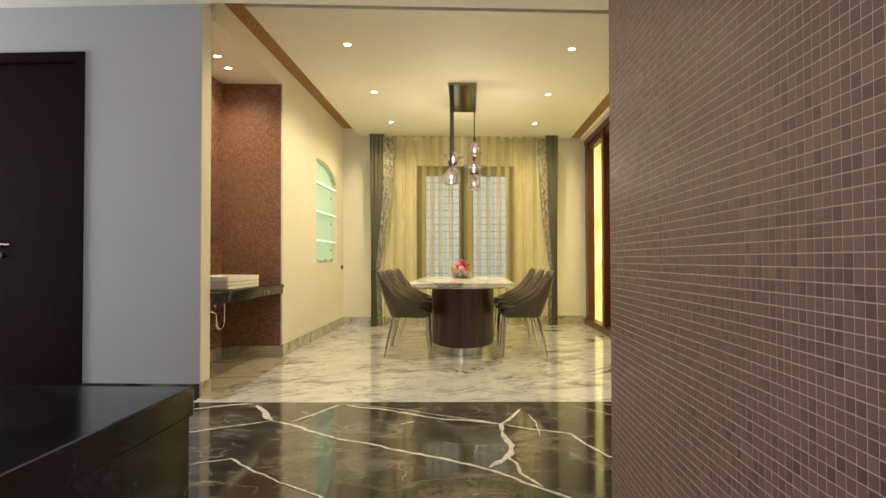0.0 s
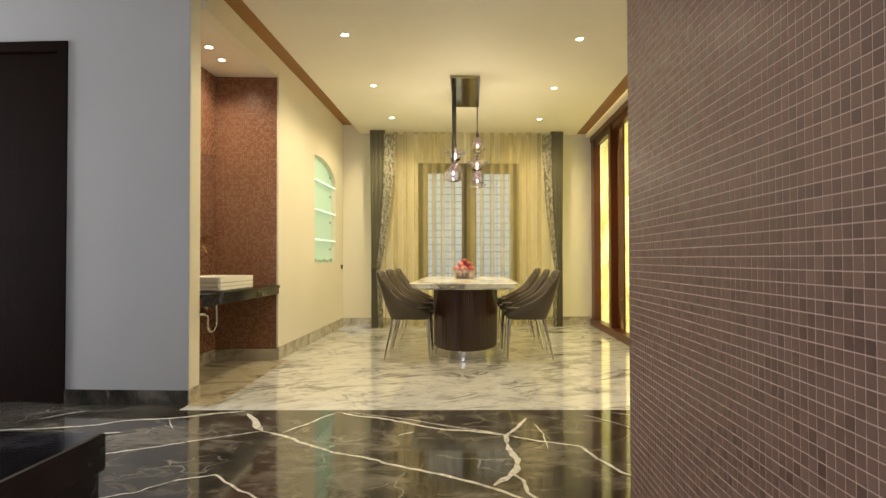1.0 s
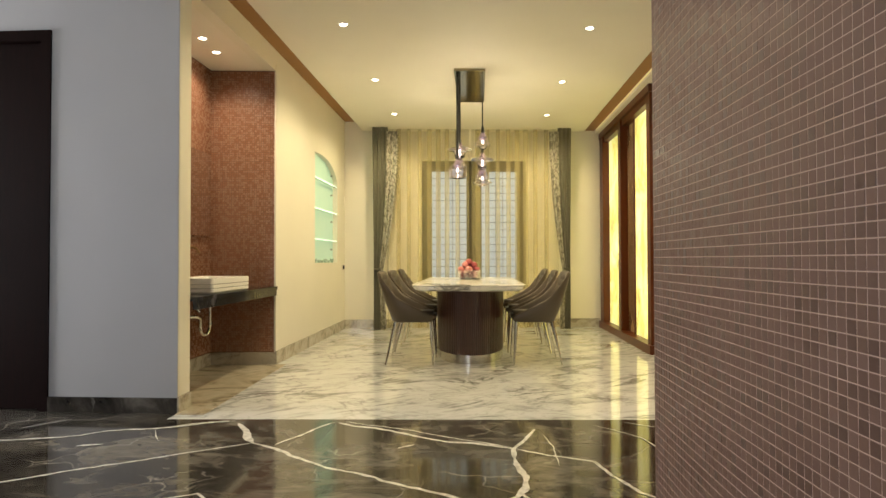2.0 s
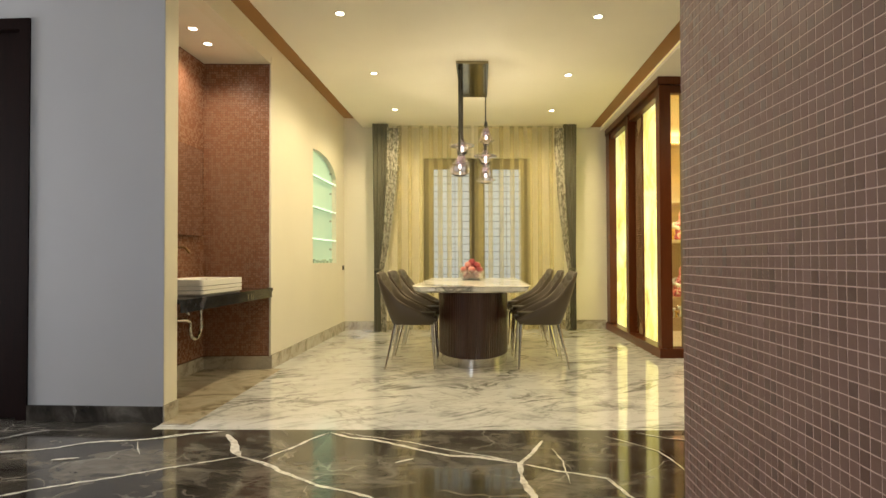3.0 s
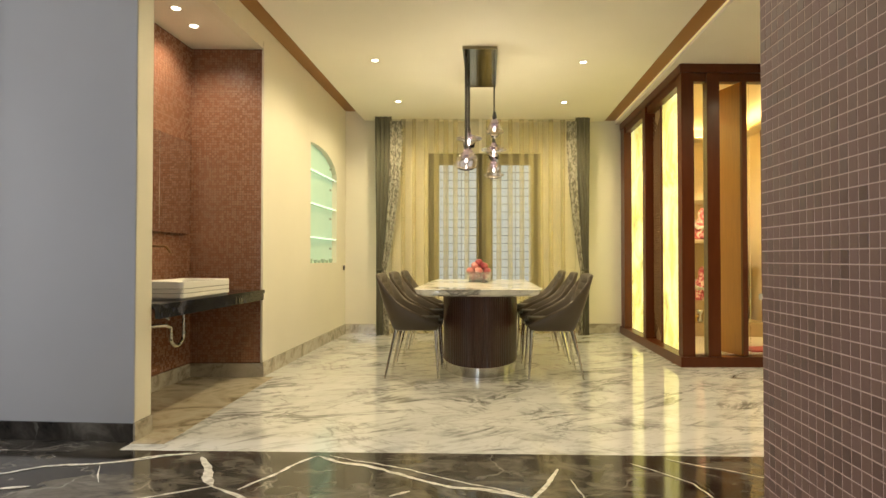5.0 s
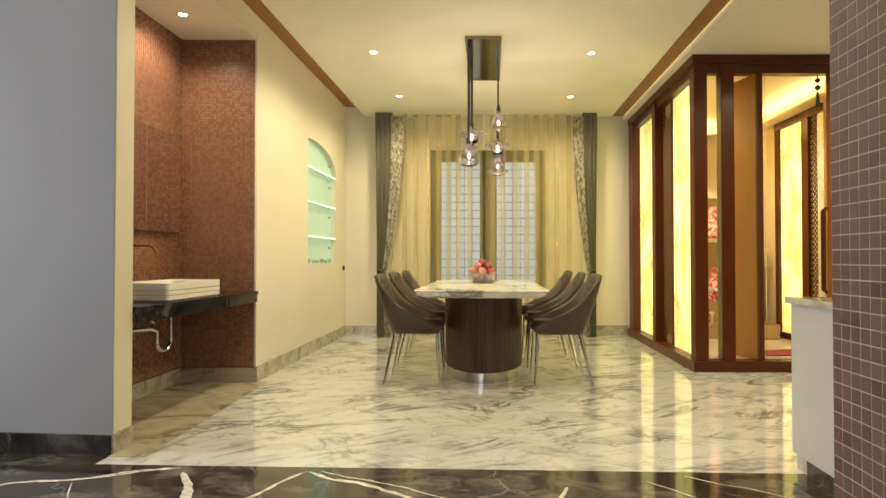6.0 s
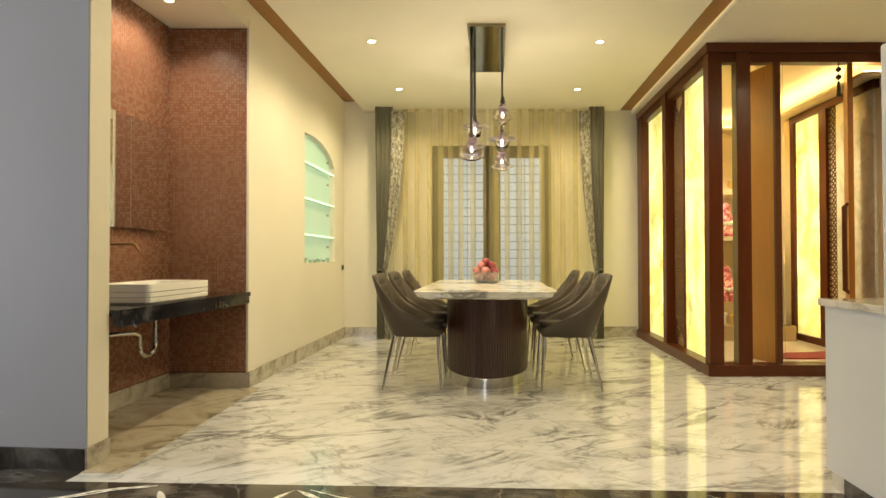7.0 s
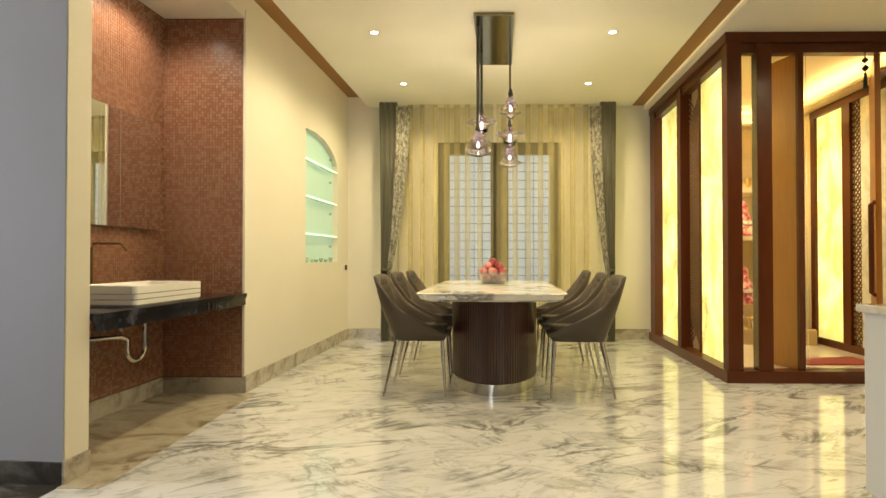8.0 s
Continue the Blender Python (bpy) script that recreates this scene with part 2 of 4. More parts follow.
def fabric(name, a, b, rough=0.85, sheen=0.2):
    m = mat(name, a, rough, Sheen_Weight=sheen)
    n = Net(m)
    v = n.coords()
    f = n.noise(v, 140, 3)
    big = n.noise(v, 4, 3)
    n.link(n.mix(big, a, b), n.b.inputs["Base Color"])
    n.bump(f, 0.25, 0.001)
    return m


M_CHAIR = fabric("taupe_leather", (0.056, 0.039, 0.021), (0.084, 0.061, 0.036), 0.42, 0.03)
M_SEAT = fabric("taupe_quilted_leather", (0.048, 0.034, 0.020), (0.074, 0.055, 0.034), 0.45, 0.03)
M_DRAPE = fabric("olive_grey_drape", (0.09, 0.084, 0.05), (0.135, 0.125, 0.08), 0.8)


def patterned():
    m = mat("leaf_pattern_fabric", (0.4, 0.38, 0.3), 0.8)
    n = Net(m)
    v = n.coords((26, 26, 13), (0, 25, 0))
    f = n.noise(v, 1.5, 3, 0.5, 1.0)
    n.link(n.ramp(f, [(0.43, (0.14, 0.13, 0.09)), (0.55, (0.43, 0.40, 0.32))]), n.b.inputs["Base Color"])
    return m


M_PATTERN = patterned()


def sheer():
    m = bpy.data.materials.new("yellow_sheer")
    m.use_nodes = True
    t = m.node_tree
    b = t.nodes["Principled BSDF"]
    b.inputs["Base Color"].default_value = (0.73, 0.63, 0.30, 1)
    b.inputs["Roughness"].default_value = 0.8
    tr = t.nodes.new("ShaderNodeBsdfTranslucent")
    tr.inputs[0].default_value = (0.84, 0.78, 0.56, 1)
    cl = t.nodes.new("ShaderNodeBsdfTransparent")
    cl.inputs[0].default_value = (0.97, 0.96, 0.92, 1)
    m1, m2 = t.nodes.new("ShaderNodeMixShader"), t.nodes.new("ShaderNodeMixShader")
    m1.inputs[0].default_value, m2.inputs[0].default_value = 0.18, 0.77
    t.links.new(b.outputs[0], m1.inputs[1])
    t.links.new(tr.outputs[0], m1.inputs[2])
    t.links.new(m1.outputs[0], m2.inputs[1])
    t.links.new(cl.outputs[0], m2.inputs[2])
    t.links.new(m2.outputs[0], t.nodes["Material Output"].inputs[0])
    return m


M_SHEER = sheer()

# ---- builders ----


def obj(name, bm, material, parent=None, label="", smooth=False):
    me = bpy.data.meshes.new(name)
    bm.normal_update()
    bm.to_mesh(me)
    bm.free()
    if smooth:
        me.polygons.foreach_set("use_smooth", [True] * len(me.polygons))
    me.materials.append(material)
    ob = new(name, me)
    if parent:
        ob.parent = parent
    if label:
        ob["label"] = label
    return ob


def part(name, bm, material, parent, label="", smooth=False):
    return obj(name, bm, material, parent, label, smooth)


def setting(name, bm, material, label, category):
    return tagged(obj(name, bm, material), label, category, kind="structure")


def empty(name, m, label, category, group=""):
    ob = new(name)
    ob.matrix_world = m
    return tagged(ob, label, category, group)


def box(x0, x1, y0, y1, z0, z1, bevel=0.0, bm=None):
    own = bm is None
    bm = bm or bmesh.new()
    r = bmesh.ops.create_cube(bm, size=1)
    for v in r["verts"]:
        v.co = ((x0 + x1) / 2 + v.co.x * (x1 - x0), (y0 + y1) / 2 + v.co.y * (y1 - y0), (z0 + z1) / 2 + v.co.z * (z1 - z0))
    if bevel and own:
        bmesh.ops.bevel(bm, geom=bm.edges[:], offset=bevel, segments=2, affect="EDGES", profile=0.6)
    return bm


def prism(points, lo, hi, axis="z", bm=None):
    """Extrudes a plan polygon between lo and hi along an axis (points are the other two coordinates in order)."""
    bm = bm or bmesh.new()

    def put(p, h):
        return {"z": (p[0], p[1], h), "x": (h, p[0], p[1]), "y": (p[0], h, p[1])}[axis]
    a = [bm.verts.new(put(p, lo)) for p in points]
    b = [bm.verts.new(put(p, hi)) for p in points]
    bm.faces.new(a)
    bm.faces.new(b[::-1])
    for i in range(len(a)):
        j = (i + 1) % len(a)
        bm.faces.new((a[j], a[i], b[i], b[j]))
    bmesh.ops.recalc_face_normals(bm, faces=bm.faces[:])
    return bm


def lathe(profile, n=32, at=(0, 0, 0), bm=None, sx=1.0, sy=1.0):
    bm = bm or bmesh.new()
    rings = []
    for r, z in profile:
        rings.append([bm.verts.new((at[0] + sx * r * math.cos(2 * math.pi * i / n), at[1] + sy * r * math.sin(2 * math.pi * i / n), at[2] + z)) for i in range(n)])
    for a, b in zip(rings, rings[1:]):
        for i in range(n):
            bm.faces.new((a[i], a[(i + 1) % n], b[(i + 1) % n], b[i]))
    if profile[0][0] > 1e-5:
        bm.faces.new(rings[0][::-1])
    if profile[-1][0] > 1e-5:
        bm.faces.new(rings[-1])
    bmesh.ops.remove_doubles(bm, verts=bm.verts[:], dist=1e-5)
    bmesh.ops.recalc_face_normals(bm, faces=bm.faces[:])
    return bm


def tube(points, radius, n=10, bm=None):
    """A round tube along points; radius is one number or one per point."""
    bm = bm or bmesh.new()
    pts = [Vector(p) for p in points]
    rad = radius if isinstance(radius, (list, tuple)) else [radius] * len(pts)
    rings = []
    up = Vector((0.31, 0.17, 0.93))
    for i, p in enumerate(pts):
        d = (pts[min(i + 1, len(pts) - 1)] - pts[max(i - 1, 0)]).normalized()
        s = d.cross(up)
        if s.length < 0.1:
            s = d.cross(Vector((1, 0, 0)))
        s.normalize()
        u = s.cross(d)
        rings.append([bm.verts.new(p + rad[i] * (math.cos(2 * math.pi * k / n) * s + math.sin(2 * math.pi * k / n) * u)) for k in range(n)])
    for a, b in zip(rings, rings[1:]):
        for k in range(n):
            bm.faces.new((a[k], a[(k + 1) % n], b[(k + 1) % n], b[k]))
    bm.faces.new(rings[0])
    bm.faces.new(rings[-1][::-1])
    bmesh.ops.recalc_face_normals(bm, faces=bm.faces[:])
    return bm


SKEW = 0.092   # the cross walls run slightly off square


def far(y0, x):
    return y0 + SKEW * x


# ---- floor ----
WL = -1.845     # left wall of the dining room
setting("floor_dining", prism([(-1.87, 4.20), (1.53, 4.36), (6.0, 4.57), (6.0, 10.2), (-3.0, 10.2), (-3.0, 4.40), (-1.87, 4.345)], -0.1, 0.0), M_LIGHT,
        "polished white marble floor with grey diagonal veins", "floor")
# outline follows the shade's edge, out past the wall plane
setting("floor_niche", prism([(-2.455, 4.505), (-1.872, 4.505), (-1.872, 4.30), (-1.685, 4.31), (-1.745, 6.08), (-1.85, 6.085), (-2.455, 6.085)], -0.004, 0.003), M_SHADED_TAN,
        "veined marble wash niche floor, toned tan for the shade", "floor")
floor_hall = setting("floor_hall", prism([(-7.0, -3.2), (6.0, -3.2), (6.0, 4.57), (1.53, 4.36), (-1.87, 4.20), (-1.87, 4.345), (-3.0, 4.40), (-3.0, 6.0), (-7.0, 6.0)], -0.1, 0.0), M_DARK,
                     "polished black marble floor with bold white veins", "floor")

# ---- walls ----
WALL_TOP = 3.04
bm = bmesh.new()
S0, S1, SB = 7.41, 8.49, 0.955
FARL = far(9.12, WL)
prism([(6.08, 0), (S0, 0), (S0, WALL_TOP), (6.08, WALL_TOP)], WL - 0.155, WL, "x", bm)
prism([(S1, 0), (FARL, 0), (FARL, WALL_TOP), (S1, WALL_TOP)], WL - 0.16, WL, "x", bm)
prism([(S0, 0), (S1, 0), (S1, SB), (S0, SB)], WL - 0.16, WL, "x", bm)
ARC = [(S0, 2.275), (7.70, 2.293), (8.01, 2.272), (8.22, 2.222), (8.38, 2.155), (S1, 2.065)]
prism(ARC + [(S1, WALL_TOP), (S0, WALL_TOP)], WL - 0.16, WL, "x", bm)
prism([(6.32, 0), (FARL, 0), (FARL, WALL_TOP), (6.32, WALL_TOP)], WL - 0.36, WL - 0.30, "x", bm)
setting("wall_left", bm, M_WALL, "cream painted dining room wall with an arched recess", "wall")

bm = prism([(WL, 4.50), (WL, 6.08), (WL - 0.10, 6.08), (WL - 0.10, 4.50)], NICHE_Z, WALL_TOP)
setting("wall_lintel", bm, M_WALL, "cream painted wall strip over the wash niche", "wall")

NB = -2.455
bm = bmesh.new()
prism([(NB, 4.50), (NB, 6.03), (NB - 0.12, 6.03), (NB - 0.12, 4.50)], 0, WALL_TOP, "z", bm)
setting("wall_niche_back", bm, M_NGROUT, "terracotta mosaic back wall of the wash niche", "wall")
NS = 6.25
setting("wall_niche_side", prism([(WL - 0.012, far(NS, WL)), (NB, far(NS, NB)), (NB, 6.3), (WL - 0.163, 6.3), (WL - 0.163, 6.09), (WL - 0.012, 6.09)], 0, WALL_TOP), M_NGROUT,
        "terracotta mosaic side wall of the wash niche", "wall")
setting("corner_trim", box(WL - 0.012, WL + 0.006, 6.068, 6.079, 0.126, 2.86), M_WALL, "pale edge strip beside the mosaic", "trim")

bm = bmesh.new()
PX, PF, PB = -1.88, 4.345, 4.50
DX0, DX1, DH = -3.85, -2.752, 2.525
box(DX1, PX, PF, PB, 0, WALL_TOP, bm=bm)
box(DX0, DX1, PF, PB, DH, WALL_TOP, bm=bm)
box(-7.0, DX0, PF, PB, 0, WALL_TOP, bm=bm)
setting("wall_hall", bm, M_GREY, "cool grey hall wall with a doorway", "wall")
setting("wall_hall_return", box(PX, PX + 0.004, PF + 0.006, PB, 0.0, WALL_TOP), M_WALL, "cream end face of the hall wall", "wall")

bm = bmesh.new()
WX0, WX1, WZ0, WZ1 = -0.735, 0.788, 0.62, 2.44
FW0 = 9.12
for xa, xb, za, zb in ((-2.3, WX0, 0, WALL_TOP), (WX1, 4.6, 0, WALL_TOP), (WX0, WX1, 0, WZ0), (WX0, WX1, WZ1, WALL_TOP)):
    prism([(xa, far(FW0, xa)), (xb, far(FW0, xb)), (xb, far(FW0, xb) + 0.2), (xa, far(FW0, xa) + 0.2)], za, zb, "z", bm)
setting("wall_far", bm, M_WALL, "cream painted end wall with a window", "wall")

# mosaic wall beside the camera
MX, MY = 0.60, 2.46
setting("wall_mosaic", box(MX, MX + 0.20, -3.2, MY, 0, PANEL_Z), M_GROUT, "wall clad in small brown glass mosaic tiles", "wall")

# walls that close the place
setting("wall_back", box(-7.0, 6.0, -3.4, -3.2, 0, 2.95), M_GREY, "plain wall", "wall")
setting("wall_west", box(-7.2, -7.0, -3.4, 6.2, 0, 2.95), M_GREY, "plain wall", "wall")
setting("wall_behind_door", box(-7.0, -2.9, 6.0, 6.15, 0, 2.95), M_GREY, "plain wall", "wall")
setting("wall_east", box(4.6, 4.8, -3.4, 10.2, 0, 2.95), M_WALL, "plain wall", "wall")

# ---- ceilings ----
NEAR0 = 4.56
PL, PR = -1.585, 1.64
bm = prism([(PL, far(NEAR0, PL)), (PR, far(NEAR0, PR)), (PR, far(FW0, PR) - 0.02), (PL, far(FW0, PL) - 0.02)], PANEL_Z, PANEL_Z + 0.05)
setting("ceiling_panel", bm, M_CEIL, "floating cream ceiling panel with recessed downlights", "ceiling")
bm = prism([(-2.7, 4.40), (1.644, 4.593), (1.644, 10.2), (-2.7, 10.2)], 3.0, 3.06)
prism([(1.644, 4.593), (1.799, 4.60), (1.799, 10.2), (1.644, 10.2)], 2.885, 3.06, "z", bm)
setting("ceiling_cove", bm, M_SLOT, "brown painted cove round the ceiling panel", "ceiling")
bm = prism([(1.80, 4.60), (4.7, 4.60), (4.7, 10.2), (1.80, 10.2)], 2.83, 3.0)
setting("ceiling_side", bm, M_CEIL, "cream ceiling beside the prayer room", "ceiling")
bm = prism([(-7.0, -3.3), (4.7, -3.3), (4.7, 4.60), (1.80, 4.60), (PR, far(NEAR0, PR) - 0.06), (PL - 0.2, far(NEAR0, PL - 0.2) - 0.06), (PL - 0.2, 4.345), (-7.0, 4.345)], PANEL_Z, 3.06)
setting("ceiling_hall", bm, M_CEIL, "cream hall ceiling", "ceiling")
setting("ceiling_niche", box(NB, WL - 0.10, 4.50, 6.2, NICHE_Z, NICHE_Z + 0.06), M_CEIL, "white ceiling of the wash niche", "ceiling")
setting("ceiling_back_room", box(-7.0, -2.6, 4.50, 6.1, 2.85, 3.0), M_CEIL, "plain ceiling", "ceiling")

# ---- skirtings ----
SK = 0.126
bm = prism([(WL, 6.08), (WL + 0.012, 6.07), (WL + 0.012, FARL - 0.01), (WL, FARL)], 0, SK)
setting("baseboard", bm, M_SKIRT, "grey-veined marble skirting", "baseboard")
bm = prism([(WL, FARL), (WL + 0.012, far(FW0, WL) - 0.012), (1.86, far(FW0, 1.86) - 0.012), (1.86, far(FW0, 1.86))], 0, SK)
setting("baseboard", bm, M_SKIRT, "grey-veined marble skirting", "baseboard")
bm = prism([(NB + 0.012, 4.50), (NB, 4.50), (NB, far(NS, NB)), (NB + 0.012, far(NS, NB) - 0.012)], 0, SK - 0.008)
setting("baseboard", bm, M_SKIRT, "grey-veined marble skirting", "baseboard")
bm = prism([(NB + 0.012, far(NS, NB) - 0.012), (NB, far(NS, NB)), (WL + 0.012, far(NS, WL)), (WL + 0.012, far(NS, WL) - 0.012)], 0, SK - 0.008)
setting("baseboard", bm, M_SKIRT, "grey-veined marble skirting", "baseboard")
setting("baseboard", box(DX1, PX + 0.006, PF - 0.012, PF, 0, 0.098), M_DARK, "black marble skirting", "baseboard")
setting("baseboard", box(PX + 0.004, PX + 0.016, PF - 0.012, PB, 0, 0.104), M_SKIRT, "grey-veined marble skirting", "baseboard")

# ---- black granite counter beside the camera ----
counter = empty("granite_counter", pose(-1.25, 0.4, 0), "polished black granite counter standing on the hall floor", "counter")
part("top", box(-0.9, 0.898, -1.6, 0.706, 0.755, 0.798, 0.004), M_BLOCK, counter)
part("body", box(-0.9, 0.893, -1.6, 0.701, 0.0, 0.755, 0.003), M_BLOCK, counter)

# ---- hall door ----
door = empty("door_1", pose(0, 0, 0), "closed dark-stained wooden door in a dark frame", "door")
door["kind"] = "structure"
bm = bmesh.new()
for a in ((DX0, DX0 + 0.07, PF - 0.012, PB, 0, DH), (DX1 - 0.07, DX1, PF - 0.012, PB, 0, DH), (DX0 + 0.07, DX1 - 0.07, PF - 0.012, PB, DH - 0.07, DH)):
    box(*a, bm=bm)
part("door_frame", bm, M_DOOR, door)
leaf = part("door_leaf", box(DX0 + 0.073, DX1 - 0.073, PF + 0.025, PF + 0.07, 0.006, DH - 0.073, 0.003), M_DOOR, door)
bm = tube([(-3.42, PF + 0.02, 1.108), (-3.42, PF - 0.04, 1.108), (-3.41, PF - 0.05, 1.108), (-3.27, PF - 0.05, 1.105)], 0.010)
lathe([(0.026, 0), (0.026, 0.012), (0, 0.012)], 20, (0, 0, 0), bm)
for vtx in bm.verts:
    if vtx.co.y > -1 and vtx.co.y < 1:
        vtx.co = (-3.42 + vtx.co.x, PF + 0.025 - vtx.co.z, 1.108 + vtx.co.y)
lathe([(0.020, 0), (0.020, 0.010), (0, 0.010)], 20, (0, 0, 0), bm)
for vtx in bm.verts:
    if vtx.co.y > -1 and vtx.co.y < 1:
        vtx.co = (-3.40 + vtx.co.x, PF + 0.025 - vtx.co.z, 1.03 + vtx.co.y)
part("door_handle", bm, M_STEEL, leaf, "steel lever handle")

# ---- wash niche ----
cnt = empty("wash_counter", pose(0, 0, 0), "black stone vanity counter spanning the wash niche", "counter")
CZ0, CZ1 = 0.655, 0.742
part("slab", prism([(WL + 0.02, 4.51), (WL + 0.02, far(NS, WL) - 0.004), (NB + 0.005, far(NS, NB) - 0.004), (NB + 0.005, 4.51)], CZ1 - 0.03, CZ1), M_BLOCK, cnt)
part("apron", prism([(WL + 0.012, 4.515), (WL + 0.012, far(NS, WL) - 0.006), (WL - 0.02, far(NS, WL) - 0.006), (WL - 0.02, 4.515)], CZ0, CZ1 - 0.03), M_BLOCK, cnt)

basin = empty("wash_basin", pose(-2.065, 5.183, CZ1), "white rectangular ceramic vessel basin with ribbed sides on the counter", "basin")
BW, BL, BH = 0.19, 0.345, 0.115
bm = bmesh.new()
rows = [(0.93, 0.0), (1.0, 0.012), (1.0, 0.036), (0.955, 0.039), (1.0, 0.042), (1.0, 0.066), (0.955, 0.069), (1.0, 0.072), (1.0, BH - 0.004), (0.985, BH), (0.93, BH), (0.90, BH - 0.01), (0.84, 0.035), (0.3, 0.025), (0.0, 0.024)]
rings = []
for k, z in rows:
    ring = []
    for cx, cy, a0 in ((1, 1, 0), (-1, 1, 90), (-1, -1, 180), (1, -1, 270)):
        for j in range(5):
            a = radians(a0 + 22.5 * j)
            r = 0.03
            ring.append(bm.verts.new((k * (cx * (BW - r) + r * math.cos(a)), (BL - (1 - k) * 0.2) / BL * k ** 0.0 * (cy * (BL - r) + r * math.sin(a)) if k > 0.5 else k * (cy * (BL - r)), z)))
    rings.append(ring)
for a, b in zip(rings, rings[1:]):
    for i in range(20):
        bm.faces.new((a[i], a[(i + 1) % 20], b[(i + 1) % 20], b[i]))
bm.faces.new(rings[0][::-1])
bmesh.ops.recalc_face_normals(bm, faces=bm.faces[:])
part("bowl", bm, M_WHITE, basin)
part("drain", lathe([(0.0, 0.0), (0.022, 0.0), (0.022, 0.006), (0.0, 0.008)], 16, (0, 0, 0.026)), M_STEEL, basin, "steel drain")

fau = empty("basin_faucet", pose(-2.33, 5.11, CZ1), "tall bronze basin faucet with an angled spout", "faucet")
part("base", lathe([(0.026, 0), (0.026, 0.012), (0.014, 0.016), (0.0, 0.016)], 20), M_BRASS, fau)
part("spout", tube([(0, 0, 0.01), (0, 0, 0.325), (0.008, 0, 0.342), (0.025, 0, 0.35), (0.175, 0, 0.35), (0.19, 0, 0.343), (0.22, 0, 0.305)], 0.009), M_BRASS, fau)
part("lever", tube([(0.0, -0.02, 0.08), (0.0, -0.06, 0.085)], 0.006), M_BRASS, fau)

trap = empty("drain_trap", pose(-2.10, 5.10, 0), "chrome bottle trap pipe under the counter", "pipe")
part("tailpiece", tube([(0, 0.165, 0.71), (0, 0.165, 0.47)], 0.012), M_STEEL, trap)
part("slip_nut", tube([(0, 0.165, 0.49), (0, 0.165, 0.465)], 0.018), M_STEEL, trap)
pts = [(0, 0.165, 0.47)] + [(0, 0.083 + 0.082 * math.cos(a), 0.465 + 0.068 * math.sin(a)) for a in np.linspace(0, -math.pi, 11)] + [(0, 0.0, 0.53), (-0.015, -0.03, 0.55), (-0.10, -0.17, 0.556), (-0.335, -0.25, 0.56)]
part("bend", tube(pts, 0.0125), M_STEEL, trap)
part("wall_flange", tube([(-0.350, -0.255, 0.56), (-0.335, -0.25, 0.56)], 0.036), M_STEEL, trap)
vlv = empty("angle_valve", pose(-2.06, 4.98, 0), "small chrome stop valve with a hose under the counter", "valve")
part("body", tube([(0, 0, 0.70), (0, 0, 0.61), (0.01, 0.01, 0.60)], 0.011), M_STEEL, vlv)
part("hose", tube([(0.0, 0.05, 0.70), (0.0, 0.05, 0.62)], 0.007), M_STEEL, vlv)
for dy in (0.0, 0.06, 0.10):
    bkt = empty("counter_bracket", pose(WL + 0.014, 5.52 + dy, 0.66), "small steel clip on the counter edge", "bracket", "counter clips")
    part("clip", box(0, 0.006, -0.008, 0.008, 0.0, 0.06 - dy * 0.2, 0.001), M_STEEL, bkt)

mir = empty("wall_mirror", pose(NB + 0.02, 0, 0), "frameless wall mirror cabinet over the basin", "mirror")
part("case", box(0.0, 0.03, 4.60, 5.90, 1.21, 1.97, 0.002), M_WHITE, mir)
part("mirror_door", box(0.03, 0.036, 4.60, 5.27, 1.21, 1.97), M_MIRROR, mir)
part("mirror_door", box(0.03, 0.036, 5.274, 5.454, 1.21, 1.97), M_MIRROR, mir)
part("mirror_door", box(0.03, 0.036, 5.458, 5.90, 1.21, 1.97), M_MIRROR, mir)

# ---- lit display recess ----
rec = empty("display_recess", pose(0, 0, 0), "arched wall recess with backlit green glass and glass shelves", "display niche")
GREEN = glow("backlit_green_glass", (0.42, 0.58, 0.46), 0.25)
ng = Net(GREEN)
cg = ng.ramp(ng.noise(ng.coords(), 2.0, 3), [(0.3, (0.36, 0.62, 0.48)), (0.7, (0.58, 0.76, 0.58))])
ng.link(cg, ng.b.inputs["Emission Color"])
OUT = [(S0, SB), (S1, SB)] + ARC[::-1]
part("back_panel", prism(OUT, WL - 0.075, WL - 0.06, "x"), GREEN, rec, "backlit green glass panel")
for z in (1.243, 1.615, 1.983):
    sh = part("shelf", box(WL - 0.059, WL - 0.008, S0 + 0.004, S1 - 0.004, z - 0.005, z + 0.005), M_GLASS, rec, "clear glass shelf")
    part("edge_light", box(WL - 0.008, WL - 0.003, S0 + 0.004, S1 - 0.004, z - 0.006, z + 0.006), M_SHELF_LED, sh, "glowing shelf edge")
for z in (1.13, 1.50, 1.86, 2.12):
    part("stud", tube([(WL - 0.06, S1 - 0.12, z), (WL - 0.035, S1 - 0.12, z)], 0.014), M_STEEL, rec)
M_FROST = mat("frosted_green_glass", (0.50, 0.66, 0.54), 0.25, Transmission_Weight=0.3)
for i, (dy, r, h) in enumerate(((0.10, 0.026, 0.05), (0.28, 0.024, 0.035), (0.42, 0.026, 0.03), (0.58, 0.025, 0.045), (0.74, 0.024, 0.03), (0.92, 0.026, 0.05))):
    cup = obj("glass_bowl", lathe([(r * 0.5, 0), (r, h), (r * 0.92, h), (r * 0.42, 0.006), (0, 0.006)], 16, (WL - 0.03, S0 + dy, SB)), M_FROST, smooth=True)
    tagged(cup, "small clear glass bowl on the recess floor", "bowl", "recess glasses")
sw = empty("wall_socket", pose(WL, 8.80, 0.885), "small dark wall socket on the cream wall", "socket")
